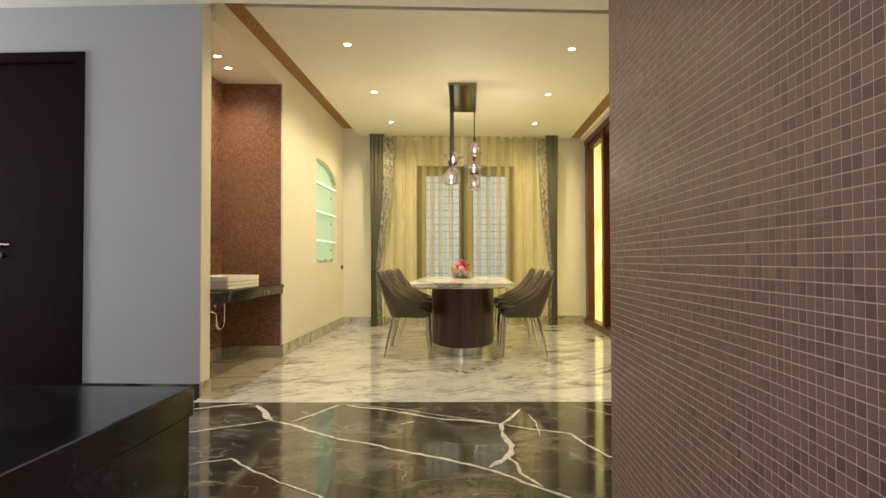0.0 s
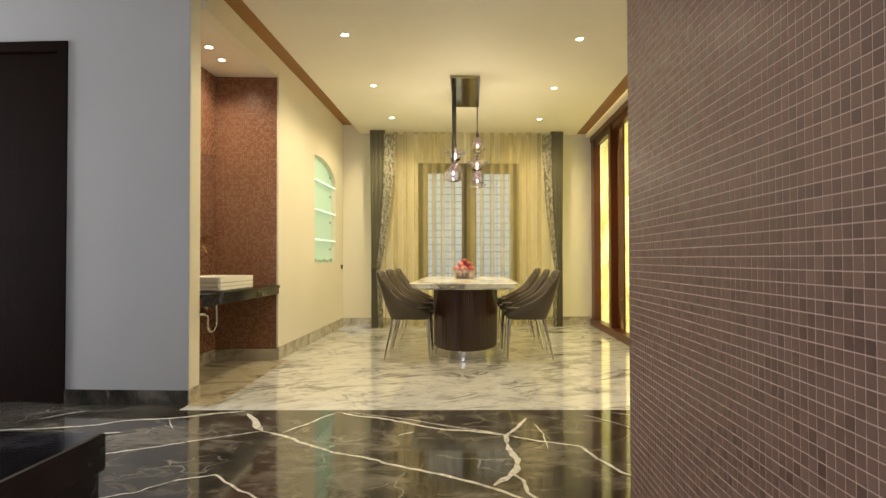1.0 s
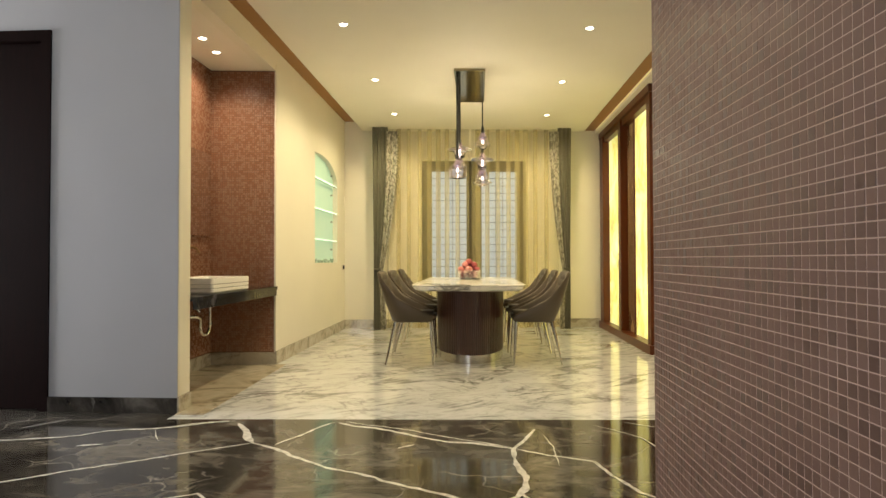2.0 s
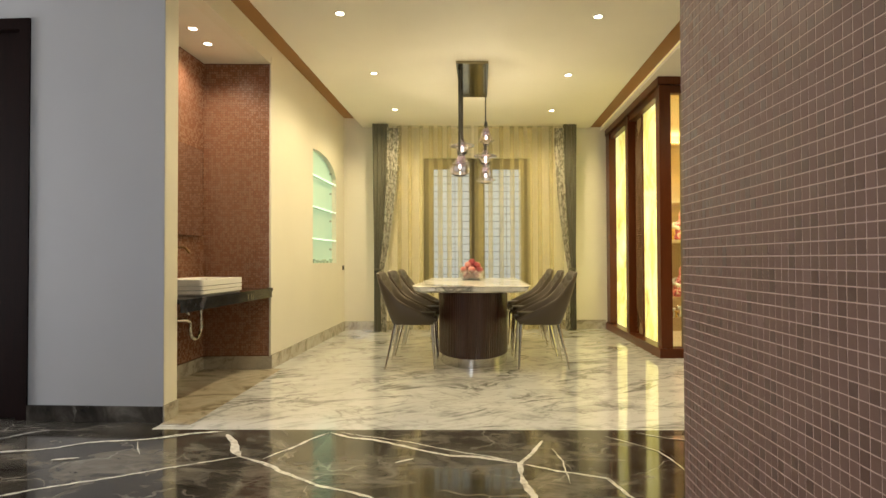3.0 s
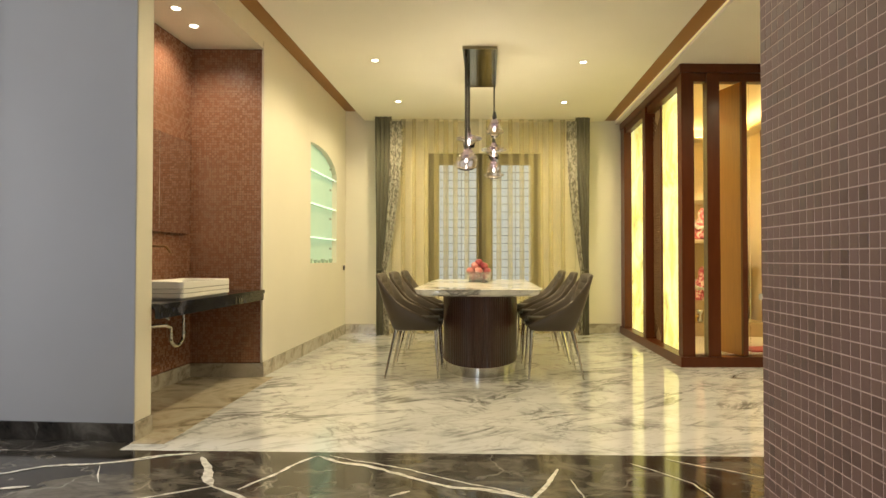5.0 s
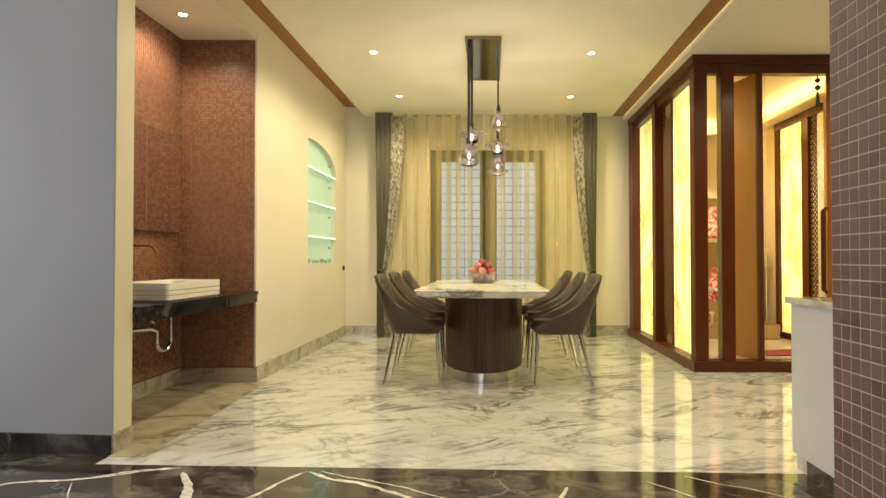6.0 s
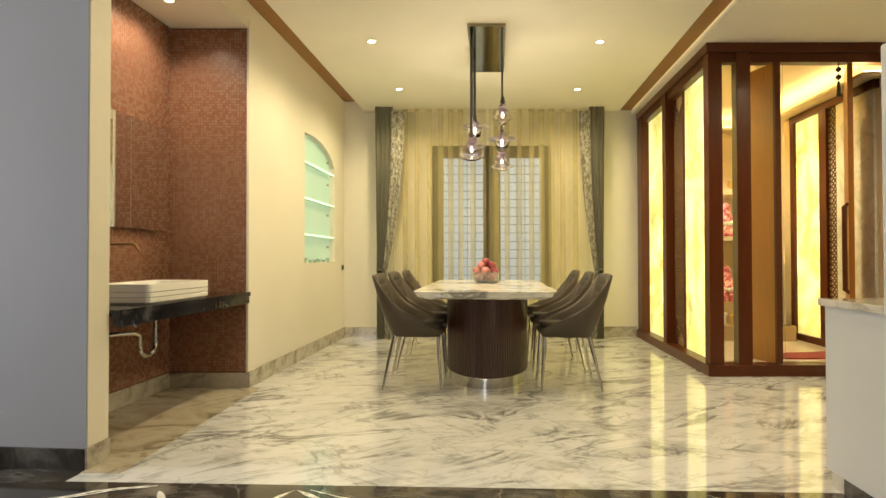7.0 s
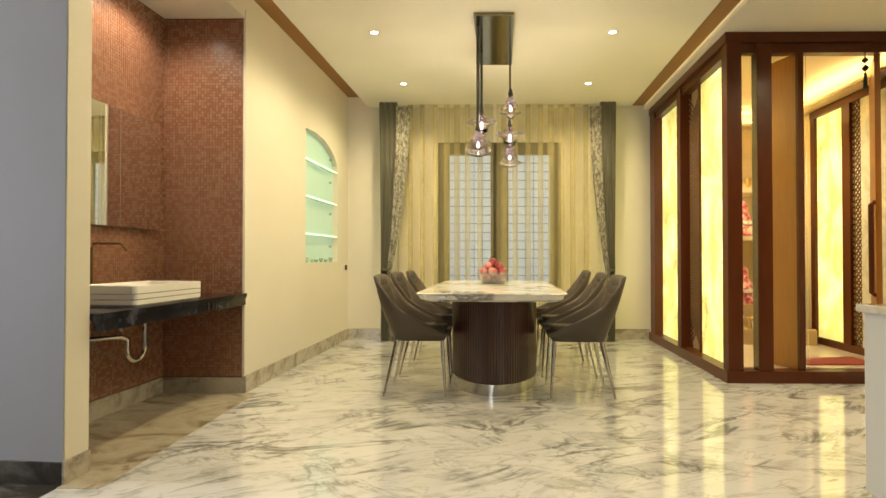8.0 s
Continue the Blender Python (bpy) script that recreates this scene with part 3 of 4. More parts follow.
part("plate", box(0, 0.008, -0.035, 0.035, -0.045, 0.045, 0.002), M_WALL, sw)
part("insert", box(0.008, 0.03, -0.015, 0.02, -0.03, 0.03, 0.003), M_BLACK, sw)

# ---- window and curtains ----
win = empty("window_1", pose(0, 0, 0), "pale daylit window with a fine square grille", "window")
win["kind"] = "structure"
M_FRAME = paint("olive_window_frame", (0.07, 0.055, 0.02), 0.5)
GX0, GX1, GZ1 = -0.595, 0.655, 2.285
GM0, GM1 = -0.085, 0.135


def slab(xa, xb, ya, yb, za, zb, bm=None):
    """A box whose long faces follow the skewed cross walls; ya and yb are depths from the far wall's face."""
    return prism([(xa, far(FW0, xa) + ya), (xb, far(FW0, xb) + ya), (xb, far(FW0, xb) + yb), (xa, far(FW0, xa) + yb)], za, zb, "z", bm)


bm = bmesh.new()
for a in ((WX0, GX0), (GX1, WX1)):
    slab(*a, 0.05, 0.11, WZ0, WZ1, bm)
slab(GX0, GX1, 0.05, 0.11, GZ1, WZ1, bm)
slab(GX0, GX1, 0.05, 0.11, WZ0, WZ0 + 0.08, bm)
slab(GM0, GM1, 0.05, 0.11, WZ0 + 0.08, GZ1, bm)
part("window_frame", bm, M_FRAME, win)
M_PANE = glow("overcast_pane", (0.42, 0.52, 0.66), 0.52)
for xa, xb in ((GX0, GM0), (GM1, GX1)):
    part("pane", slab(xa, xb, 0.09, 0.10, WZ0 + 0.08, GZ1), M_PANE, win, "frosted daylit pane")
M_GRILLE = mat("grey_grille", (0.17, 0.21, 0.27), 0.5)
for xa, xb in ((GX0, GM0), (GM1, GX1)):
    n = 5
    for i in range(1, n):
        x = xa + (xb - xa) * i / n
        part("grille_bar", slab(x - 0.0035, x + 0.0035, 0.065, 0.075, WZ0 + 0.08, GZ1), M_GRILLE, win)
    z = WZ0 + 0.16
    while z < GZ1:
        part("grille_bar", slab(xa, xb, 0.065, 0.075, z - 0.0045, z + 0.0045), M_GRILLE, win)
        z += 0.108


def cloth(x0, x1, y0, z0, z1, amp, wave, nx, nz, shape=None, seed=0, drift=0.0, lap=0.0, pin=0.0):
    """A hanging cloth with vertical folds; shape(u, w) moves a point sideways (w: 0 at the top, 1 at the hem)."""
    bm = bmesh.new()
    rng = random.Random(seed)
    ph = [rng.uniform(0, 6.28) for _ in range(4)]

    def sway(s):
        return lap * math.sin(s + ph[3] + 0.7 * math.sin(s * 0.21))
    held = sway((pin - x0) / wave * 2 * math.pi)
    grid = []
    for j in range(nz + 1):
        w = j / nz
        row = []
        for i in range(nx + 1):
            u = i / nx
            x = x0 + (x1 - x0) * u
            s = (x - x0) / wave * 2 * math.pi
            d = amp * (0.6 + 0.4 * w) * (math.sin(s + ph[0] + 0.5 * math.sin(s * 0.37 + ph[1])) + 0.35 * math.sin(2.3 * s + ph[2] + drift * w))
            if shape:
                x = shape(u, w)
            else:
                x += sway(s) - held
            row.append(bm.verts.new((x, far(y0, x) + d, z1 + (z0 - z1) * w)))
        grid.append(row)
    for a, b in zip(grid, grid[1:]):
        for i in range(nx):
            bm.faces.new((a[i], a[i + 1], b[i + 1], b[i]))
    return bm


sc = empty("sheer_curtain", pose(0, 0, 0), "yellow sheer curtain hanging in folds before the window", "curtain")
part("sheer_panel", cloth(-1.10, -0.045, FW0 - 0.16, 0.02, 2.86, 0.045, 0.138, 300, 6, seed=3, lap=0.064, pin=-0.045), M_SHEER, sc, smooth=True)
part("sheer_panel", cloth(-0.008, 1.16, FW0 - 0.16, 0.02, 2.86, 0.045, 0.138, 300, 6, seed=5, lap=0.064, pin=-0.008), M_SHEER, sc, smooth=True)


def drape(x_out, x_in, seed):
    """A tied-back drape: plain outer cloth and a patterned inner border that gathers at the tie."""
    th = empty("curtain", pose(0, 0, 0), "olive-grey floor-length drape with a leaf-patterned border, tied back", "curtain", "drapes beside the window")
    side = 1 if x_in > x_out else -1
    wid = abs(x_in - x_out)
    tie = 0.70

    def reach(w):
        if w < tie:
            k = w / tie
            return wid * (1 - 0.62 * k ** 1.8)
        k = (w - tie) / (1 - tie)
        return wid * (0.38 + 0.12 * math.sin(k * math.pi / 2))

    def outer(u, w):
        return x_out + side * (0.02 * (1 if w > 0.6 else w / 0.6) + 0.58 * reach(w) * u)

    def border(u, w):
        return x_out + side * (0.02 * (1 if w > 0.6 else w / 0.6) + reach(w) * (0.54 + 0.42 * u))
    part("drape_cloth", cloth(0, 0.24, FW0 - 0.28, 0.01, 2.86, 0.02, 0.07, 40, 40, outer, seed), M_DRAPE, th, smooth=True)
    part("drape_border", cloth(0, 0.2, FW0 - 0.31, 0.01, 2.80, 0.015, 0.08, 30, 40, border, seed + 1), M_PATTERN, th, "cream leaf-patterned border", smooth=True)
    zt = 2.86 * (1 - tie)
    xa, xb = x_out + side * 0.028, x_out + side * 0.125
    part("tieback", prism([(xa, far(FW0, xa) - 0.338), (xb, far(FW0, xb) - 0.338), (xb, far(FW0, xb) - 0.24), (xa, far(FW0, xa) - 0.24)], zt - 0.012, zt + 0.012), M_DRAPE, th)
    return th


drape(-1.40, -1.02, 11)
drape(1.41, 1.08, 21)

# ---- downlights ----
# the last two fixtures, over the side bay, are added and unseen
for i, (px, py) in enumerate(DOWNLIGHTS + NICHE_LIGHTS + SIDE_FILL_LIGHTS):
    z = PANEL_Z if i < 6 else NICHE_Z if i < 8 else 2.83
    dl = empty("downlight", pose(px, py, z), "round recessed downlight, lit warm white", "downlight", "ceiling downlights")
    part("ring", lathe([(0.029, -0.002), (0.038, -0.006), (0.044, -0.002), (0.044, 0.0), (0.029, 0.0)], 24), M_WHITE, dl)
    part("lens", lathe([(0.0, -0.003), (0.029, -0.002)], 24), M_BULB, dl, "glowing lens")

# cove lighting hidden on top of the floating panel's edges
cl = empty("cove_light", pose(0, 0, 0), "warm light strip hidden in the ceiling cove", "light strip")
x0, x1 = PL + 0.02, PL + 0.05
part("strip", prism([(x0, 4.75), (x1, 4.75), (x1, far(FW0, x1) - 0.1), (x0, far(FW0, x0) - 0.1)], PANEL_Z + 0.05, PANEL_Z + 0.06), M_COVE, cl)
part("strip", box(1.793, 1.799, 4.75, 9.15, 2.862, 2.870), glow("edge_led", (1.0, 0.80, 0.40), 0.38), cl)

# ---- pendant lamp ----
pend = empty("pendant_lamp", pose(0, 0, 0), "cluster of smoky glass pendants on a mirror-finished ceiling plate", "pendant lamp")
CX0, CX1, CY0, CY1 = -0.151, 0.155, 6.30, 7.43
part("ceiling_plate", prism([(CX0, CY0), (CX1, CY0 + 0.028), (CX1, CY1 + 0.028), (CX0, CY1)], PANEL_Z - 0.026, PANEL_Z), M_CHROME, pend, "mirror-finished steel plate")


def pendant(x, y, top, tiers, cord):
    """One pendant: cord, cap and blown tiers [(radius, height)]."""
    part("cord", tube([(x, y, PANEL_Z - 0.02), (x, y, top)], cord, 8), M_BLACK, pend)
    part("cap", lathe([(0.0, 0.05), (0.012, 0.05), (0.022, 0.0), (0.0, 0.0)], 16, (x, y, top - 0.05)), M_BLACK, pend, "dark bronze cap")
    z = top - 0.05
    for kind, r, h in tiers:
        inner = [(max(rr - 0.004, 0.004), zz + 0.002) for rr, zz in SHADES[kind](r, h)]
        part("glass_shade", lathe(SHADES[kind](r, h) + inner[::-1], 32, (x, y, z)), M_SMOKE, pend, "smoky mauve blown glass", smooth=True).visible_shadow = False
        part("reflector", lathe([(0.0, 0.0), (0.012, -0.004), (0.020, -0.12 * h), (0.036, -0.24 * h), (0.040, -0.38 * h), (0.032, -0.48 * h), (0.0, -0.50 * h)], 16, (x, y, z)), M_MAUVE, pend, "mauve mirrored inner cup", smooth=True)
        part("bulb", lathe([(0.0, 0.020), (0.009, 0.014), (0.012, 0.0), (0.009, -0.012), (0.0, -0.018)], 12, (x, y, z - 0.60 * h)), M_SPARK, pend, "glowing bulb")
        z -= h


SHADES = {
    "bell": lambda r, h: [(0.020, 0), (0.026, -0.12 * h), (0.034, -0.22 * h), (0.55 * r, -0.34 * h), (0.72 * r, -0.52 * h), (0.86 * r, -0.66 * h), (r, -0.72 * h), (0.98 * r, -0.77 * h), (0.74 * r, -0.80 * h), (0.42 * r, -0.86 * h), (0.34 * r, -h)],
    "disc": lambda r, h: [(0.020, 0), (0.030, -0.15 * h), (0.40 * r, -0.28 * h), (0.62 * r, -0.38 * h), (0.96 * r, -0.43 * h), (r, -0.47 * h), (0.95 * r, -0.51 * h), (0.60 * r, -0.56 * h), (0.46 * r, -0.72 * h), (0.40 * r, -h)],
    "tub": lambda r, h: [(0.40 * r, 0), (0.50 * r, -0.18 * h), (0.62 * r, -0.34 * h), (0.66 * r, -0.60 * h), (0.74 * r, -0.74 * h), (r, -0.80 * h), (0.97 * r, -0.85 * h), (0.72 * r, -0.90 * h), (0.45 * r, -h)],
    "dome": lambda r, h: [(0.020, 0), (0.028, -0.16 * h), (0.48 * r, -0.28 * h), (0.82 * r, -0.46 * h), (0.97 * r, -0.66 * h), (r, -0.80 * h), (0.86 * r, -0.92 * h), (0.55 * r, -h)],
}
pendant(0.13, 6.50, 2.33, [("bell", 0.082, 0.18)], 0.004)
pendant(0.13, 7.10, 2.23, [("disc", 0.128, 0.17), ("tub", 0.105, 0.20)], 0.004)
pendant(-0.125, 6.50, 2.06, [("dome", 0.102, 0.20)], 0.014)
pendant(-0.12, 7.10, 2.34, [("disc", 0.135, 0.16), ("bell", 0.09, 0.15)], 0.012)

# ---- dining table ----
tab = empty("dining_table", pose(0, 0, 0), "dining table, thick white marble top on a fluted pedestal", "table")
TX0, TX1, TY0, TY1, TZ = -0.525, 0.505, 5.81, 7.95, 0.768


def outline(inset, cut):
    x0, x1, y0, y1 = TX0 + inset, TX1 - inset, TY0 + inset, TY1 - inset
    pts = []
    for cx, cy, a0 in ((x1 - cut, y1 - cut, 0), (x0 + cut, y1 - cut, 90), (x0 + cut, y0 + cut, 180), (x1 - cut, y0 + cut, 270)):
        for j in range(7):
            a = radians(a0 + 15 * j)
            pts.append((cx + cut * math.cos(a), cy + cut * math.sin(a)))
    fine = []
    for (xa, ya), (xb, yb) in zip(pts, pts[1:] + pts[:1]):
        n = max(1, int(math.hypot(xb - xa, yb - ya) / 0.03))
        fine.extend((xa + (xb - xa) * k / n, ya + (yb - ya) * k / n) for k in range(n))
    return fine


bm = bmesh.new()
levels = []
BASE_LINE = outline(0.0, 0.10)
TXC, TYC = (TX0 + TX1) / 2, (TY0 + TY1) / 2
for inset, z in ((0.05, TZ - 0.062), (0.012, TZ - 0.045), (0.0, TZ - 0.02), (0.0, TZ - 0.006), (0.006, TZ)):
    ring = []
    for x, y in BASE_LINE:
        k = 1 - inset / 0.5 if z > TZ - 0.01 else 1 - (inset + 0.016 * (1 + noise.noise((x * 16, y * 16, z * 30)))) / 0.5
        ring.append(bm.verts.new((TXC + (x - TXC) * k, TYC + (y - TYC) * (1 - (1 - k) * 0.5) + 0.03 * x, z)))
    levels.append(ring)
for a, b in zip(levels, levels[1:]):
    for i in range(len(a)):
        bm.faces.new((a[i], a[(i + 1) % len(a)], b[(i + 1) % len(b)], b[i]))
bm.faces.new(levels[0][::-1])
bm.faces.new(levels[-1])
bmesh.ops.recalc_face_normals(bm, faces=bm.faces[:])
part("tabletop", bm, M_TOP, tab, "white marble top with a rough grey-veined edge")
PEDC = (-0.005, 6.78)
bm = bmesh.new()
N = 208
rings = []
for z in (0.085, 0.705):
    rings.append([bm.verts.new((PEDC[0] + (0.34 + (0.0045 if i % 2 else 0.0)) * math.cos(2 * math.pi * i / N), PEDC[1] + (0.62 + (0.0045 if i % 2 else 0.0)) * math.sin(2 * math.pi * i / N), z)) for i in range(N)])
for i in range(N):
    bm.faces.new((rings[0][i], rings[0][(i + 1) % N], rings[1][(i + 1) % N], rings[1][i]))
bm.faces.new(rings[0][::-1])
bm.faces.new(rings[1])
part("pedestal", bm, M_PED, tab, "dark fluted wooden pedestal")
part("base_ring", lathe([(0.338, 0.0), (0.338, 0.085), (0.0, 0.085)], 96, (*PEDC, 0.0), sy=0.62 / 0.34), M_PLINTH, tab, "polished steel plinth")

# ---- chairs ----


def make_chair():
    ch = empty("dining_chair", pose(0, 0, 0), "taupe leather tub dining chair with quilted inside and slim steel legs", "chair", "chairs round the table")
    # half of the shell from its front corner to the middle of the back: base x, y and rim x, y, z
    keys = [(0.205, 0.205, 0.228, 0.222, 0.455), (0.12, 0.222, 0.10, 0.240, 0.517), (0.02, 0.228, -0.045, 0.250, 0.590),
            (-0.06, 0.226, -0.135, 0.253, 0.650), (-0.115, 0.215, -0.212, 0.253, 0.742), (-0.160, 0.185, -0.292, 0.248, 0.848),
            (-0.182, 0.135, -0.318, 0.212, 0.872), (-0.190, 0.07, -0.328, 0.110, 0.877), (-0.192, 0.0, -0.331, 0.0, 0.879)]

    def bend(k):
        """Smooth curve through the keys, mirrored about the middle; k runs from -8 to 8."""
        side, k = (1 if k >= 0 else -1), 8 - abs(k)
        i = min(int(k), 7)
        t = k - i
        p = [keys[max(i - 1, 0)], keys[i], keys[i + 1], keys[i + 2] if i < 7 else (keys[7][0], -keys[7][1], keys[7][2], -keys[7][3], keys[7][4])]
        v = [0.5 * (2 * b + (c - a) * t + (2 * a - 5 * b + 4 * c - d) * t * t + (3 * b - a - 3 * c + d) * t ** 3) for a, b, c, d in zip(*p)]
        return v[0], side * v[1], v[2], side * v[3], v[4]

    bm = bmesh.new()
    nu, nv = 64, 8
    outline_ = [bend(-8 + 16 * i / nu) for i in range(nu + 1)]
    loops = []
    for i, (xb, yb, xr, yr, zr) in enumerate(outline_):
        pa, pb = outline_[max(i - 1, 0)], outline_[min(i + 1, nu)]
        tx, ty = pb[2] - pa[2], pb[3] - pa[3]
        ln = math.hypot(tx, ty) or 1
        ix, iy = -ty / ln, tx / ln
        if ix * (0.05 - xr) + iy * (0 - yr) < 0:
            ix, iy = -ix, -iy
        loop = [(xb * 0.90, yb * 0.90, 0.398), (xb * 0.975, yb * 0.975, 0.402)]
        for j in range(nv + 1):
            w = j / nv
            belly = 0.012 * math.sin(math.pi * w)
            loop.append((xb + (xr - xb) * w - ix * belly, yb + (yr - yb) * w - iy * belly, 0.412 + (zr - 0.420) * w))
        loop.append((xr + ix * 0.010, yr + iy * 0.010, zr))
        loop.append((xr + ix * 0.020, yr + iy * 0.020, zr - 0.003))
        for j in range(nv, -1, -1):
            w = j / nv
            thick = 0.045 - 0.017 * w
            loop.append((xb + (xr - xb) * w + ix * thick, yb + (yr - yb) * w + iy * thick, 0.425 + (zr - 0.437) * w))
        loops.append([bm.verts.new(p) for p in loop])
    for a, b in zip(loops, loops[1:]):
        for j in range(len(a) - 1):
            bm.faces.new((a[j], b[j], b[j + 1], a[j + 1]))
    bm.faces.new(loops[0])
    bm.faces.new(loops[-1][::-1])
    bmesh.ops.recalc_face_normals(bm, faces=bm.faces[:])
    part("shell", bm, M_CHAIR, ch, smooth=True)
    bm = box(-0.165, 0.232, -0.19, 0.19, 0.400, 0.492)
    bmesh.ops.bevel(bm, geom=bm.edges[:], offset=0.03, segments=4, affect="EDGES")
    part("seat_cushion", bm, M_SEAT, ch, smooth=True)
    # quilting: thin raised diamonds on the inside of the backrest
    for r in range(5):
        for c in range(5 if r % 2 else 4):
            y = (c - (2 if r % 2 else 1.5)) * 0.070
            z = 0.56 + r * 0.062
            w = (z - 0.42) / 0.45
            x = -0.192 - 0.139 * w + 0.045 - 0.017 * w + 0.1 * y * y
            bm = bmesh.new()
            vs = [bm.verts.new((x + 0.002, y + 0.034 * math.cos(a), z + 0.058 * math.sin(a))) for a in (0, math.pi / 2, math.pi, 1.5 * math.pi)]
            mid = bm.verts.new((x + 0.008, y, z))
            for k in range(4):
                bm.faces.new((vs[k], vs[(k + 1) % 4], mid))
            part("quilt_diamond", bm, M_SEAT, ch)
    part("frame", box(-0.15, 0.16, -0.16, 0.16, 0.392, 0.412, 0.004), M_BLACK, ch)
    for x0, x1 in ((-0.150, -0.235), (0.185, 0.215)):
        for sy in (-1, 1):
            part("leg", tube([(x0, sy * 0.17, 0.40), ((x0 + x1) / 2, sy * 0.197, 0.2), (x1, sy * 0.222, 0.0)], [0.017, 0.013, 0.008], 10), M_STEEL, ch, "slim tapered steel leg")
    return ch


chair = make_chair()
LEFT = [(-0.565, 6.345, 0.8), (-0.575, 7.07, -1.0), (-0.57, 7.80, 0.5)]
RIGHT = [(0.625, 6.395, 180.5), (0.615, 7.10, 179.0), (0.60, 7.88, 181)]
chair.matrix_basis = pose(LEFT[0][0], LEFT[0][1], 0, 0, 0, LEFT[0][2])
for x, y, a in LEFT[1:] + RIGHT:
    copy_thing(chair, pose(x, y, 0, 0, 0, a))

# ---- fruit bowl on the table ----
BY = 7.28
bowl = empty("fruit_bowl", pose(-0.02, BY, TZ), "clear cut-glass square bowl on the dining table", "bowl")
bm = bmesh.new()
rings = []
for h, w in ((0.0, 0.095), (0.012, 0.112), (0.10, 0.132), (0.105, 0.132), (0.105, 0.124), (0.02, 0.10), (0.014, 0.0)):
    rings.append([bm.verts.new((w * max(-0.82, min(0.82, math.cos(2 * math.pi * i / 24))) / 0.82, w * max(-0.82, min(0.82, math.sin(2 * math.pi * i / 24))) / 0.82, h)) for i in range(24)])
for a, b in zip(rings, rings[1:]):
    for i in range(24):
        bm.faces.new((a[i], a[(i + 1) % 24], b[(i + 1) % 24], b[i]))
bm.faces.new(rings[0][::-1])
bmesh.ops.remove_doubles(bm, verts=bm.verts[:], dist=1e-5)
bmesh.ops.recalc_face_normals(bm, faces=bm.faces[:])
part("glass", bm, M_CUT, bowl)
M_APPLE = mat("apple_skin", (0.55, 0.06, 0.04), 0.3)
na = Net(M_APPLE)
ra = na.node("ObjectInfo").outputs["Random"]
deep = na.ramp(na.noise(na.coords((1, 1, 0.5)), 14, 4), [(0.35, (0.20, 0.018, 0.028)), (0.6, (0.40, 0.085, 0.095)), (0.75, (0.62, 0.30, 0.26))])
pale = na.ramp(na.noise(na.coords((1, 1, 0.6)), 11, 4), [(0.35, (0.52, 0.14, 0.13)), (0.6, (0.70, 0.34, 0.30)), (0.75, (0.80, 0.55, 0.45))])
ca = na.mix(na.ramp(ra, [(0.44, (0, 0, 0)), (0.50, (1, 1, 1))]), deep, pale)
na.link(ca, na.b.inputs["Base Color"])
APPLE = [(0, 0.0), (0.012, -0.004), (0.026, 0.002), (0.037, 0.018), (0.040, 0.036), (0.036, 0.054), (0.024, 0.066), (0.010, 0.066), (0.0, 0.058)]
first = None
spots = [(-0.05, -0.05, 0.02), (0.045, -0.052, 0.02), (-0.048, 0.045, 0.02), (0.05, 0.048, 0.02), (0.0, -0.002, 0.022),
         (-0.086, -0.03, 0.078), (-0.012, -0.082, 0.080), (0.074, -0.046, 0.078), (0.070, 0.050, 0.078), (-0.055, 0.060, 0.078), (0.004, 0.010, 0.088),
         (-0.040, -0.034, 0.132), (0.044, -0.032, 0.130), (0.002, 0.050, 0.134), (0.002, -0.006, 0.164)]
for i, (x, y, z) in enumerate(spots):
    m = pose(-0.02 + x, BY + y, TZ + z, 12 * (i % 3) - 10, 9 * (i % 4) - 12, 47 * i)
    if first is None:
        first = empty("apple", m, "red and yellow apple in the glass bowl", "apple", "apples in the bowl")
        part("flesh", lathe(APPLE, 20), M_APPLE, first, smooth=True)
        part("stalk", tube([(0, 0, 0.058), (0.003, 0, 0.076)], 0.0015, 6), M_BRASS, first)
    else:
        copy_thing(first, m)

# ---- prayer room ----
QX, QY0 = 1.872, 6.815 - SKEW * 1.865


def qf(x):
    return far(QY0, x)


pr = empty("prayer_room", pose(0, 0, 0), "glazed reddish-brown wooden prayer room with backlit onyx panels", "prayer room")
QZ0, QZ1, QB = 0.095, 2.829, 2.672
QR = 4.3
side_end = far(FW0, QX) - 0.014
part("sill", prism([(QX - 0.02, qf(QX) - 0.02), (QR, qf(QR) - 0.02), (QR, qf(QR) + 0.14), (QX + 0.13, qf(QX) + 0.14), (QX + 0.13, side_end), (QX - 0.02, side_end)], 0.0, QZ0), M_POOJA, pr)
part("head_beam", prism([(QX - 0.012, qf(QX) - 0.012), (QR, qf(QR) - 0.012), (QR, qf(QR) + 0.13), (QX + 0.12, qf(QX) + 0.13), (QX + 0.12, side_end), (QX - 0.012, side_end)], QB + 0.076, QZ1), M_POOJA, pr)
part("head_rail", prism([(QX + 0.022, qf(QX) + 0.026), (QR, qf(QR) + 0.026), (QR, qf(QR) + 0.12), (QX + 0.11, qf(QX) + 0.12), (QX + 0.11, side_end), (QX + 0.022, side_end)], QB, QB + 0.076), M_POOJA, pr)


def post(x0, x1, y0, y1):
    return part("post", box(x0, x1, y0, y1, QZ0, QB + 0.074, 0.004), M_POOJA, pr)


post(QX, QX + 0.115, qf(QX), qf(QX) + 0.12)
post(QX, QX + 0.12, 8.06, 8.18)
post(QX, QX + 0.12, 9.08, side_end)
post(QX + 0.075, QX + 0.12, 7.72, 7.75)
SXP = QX + 0.095
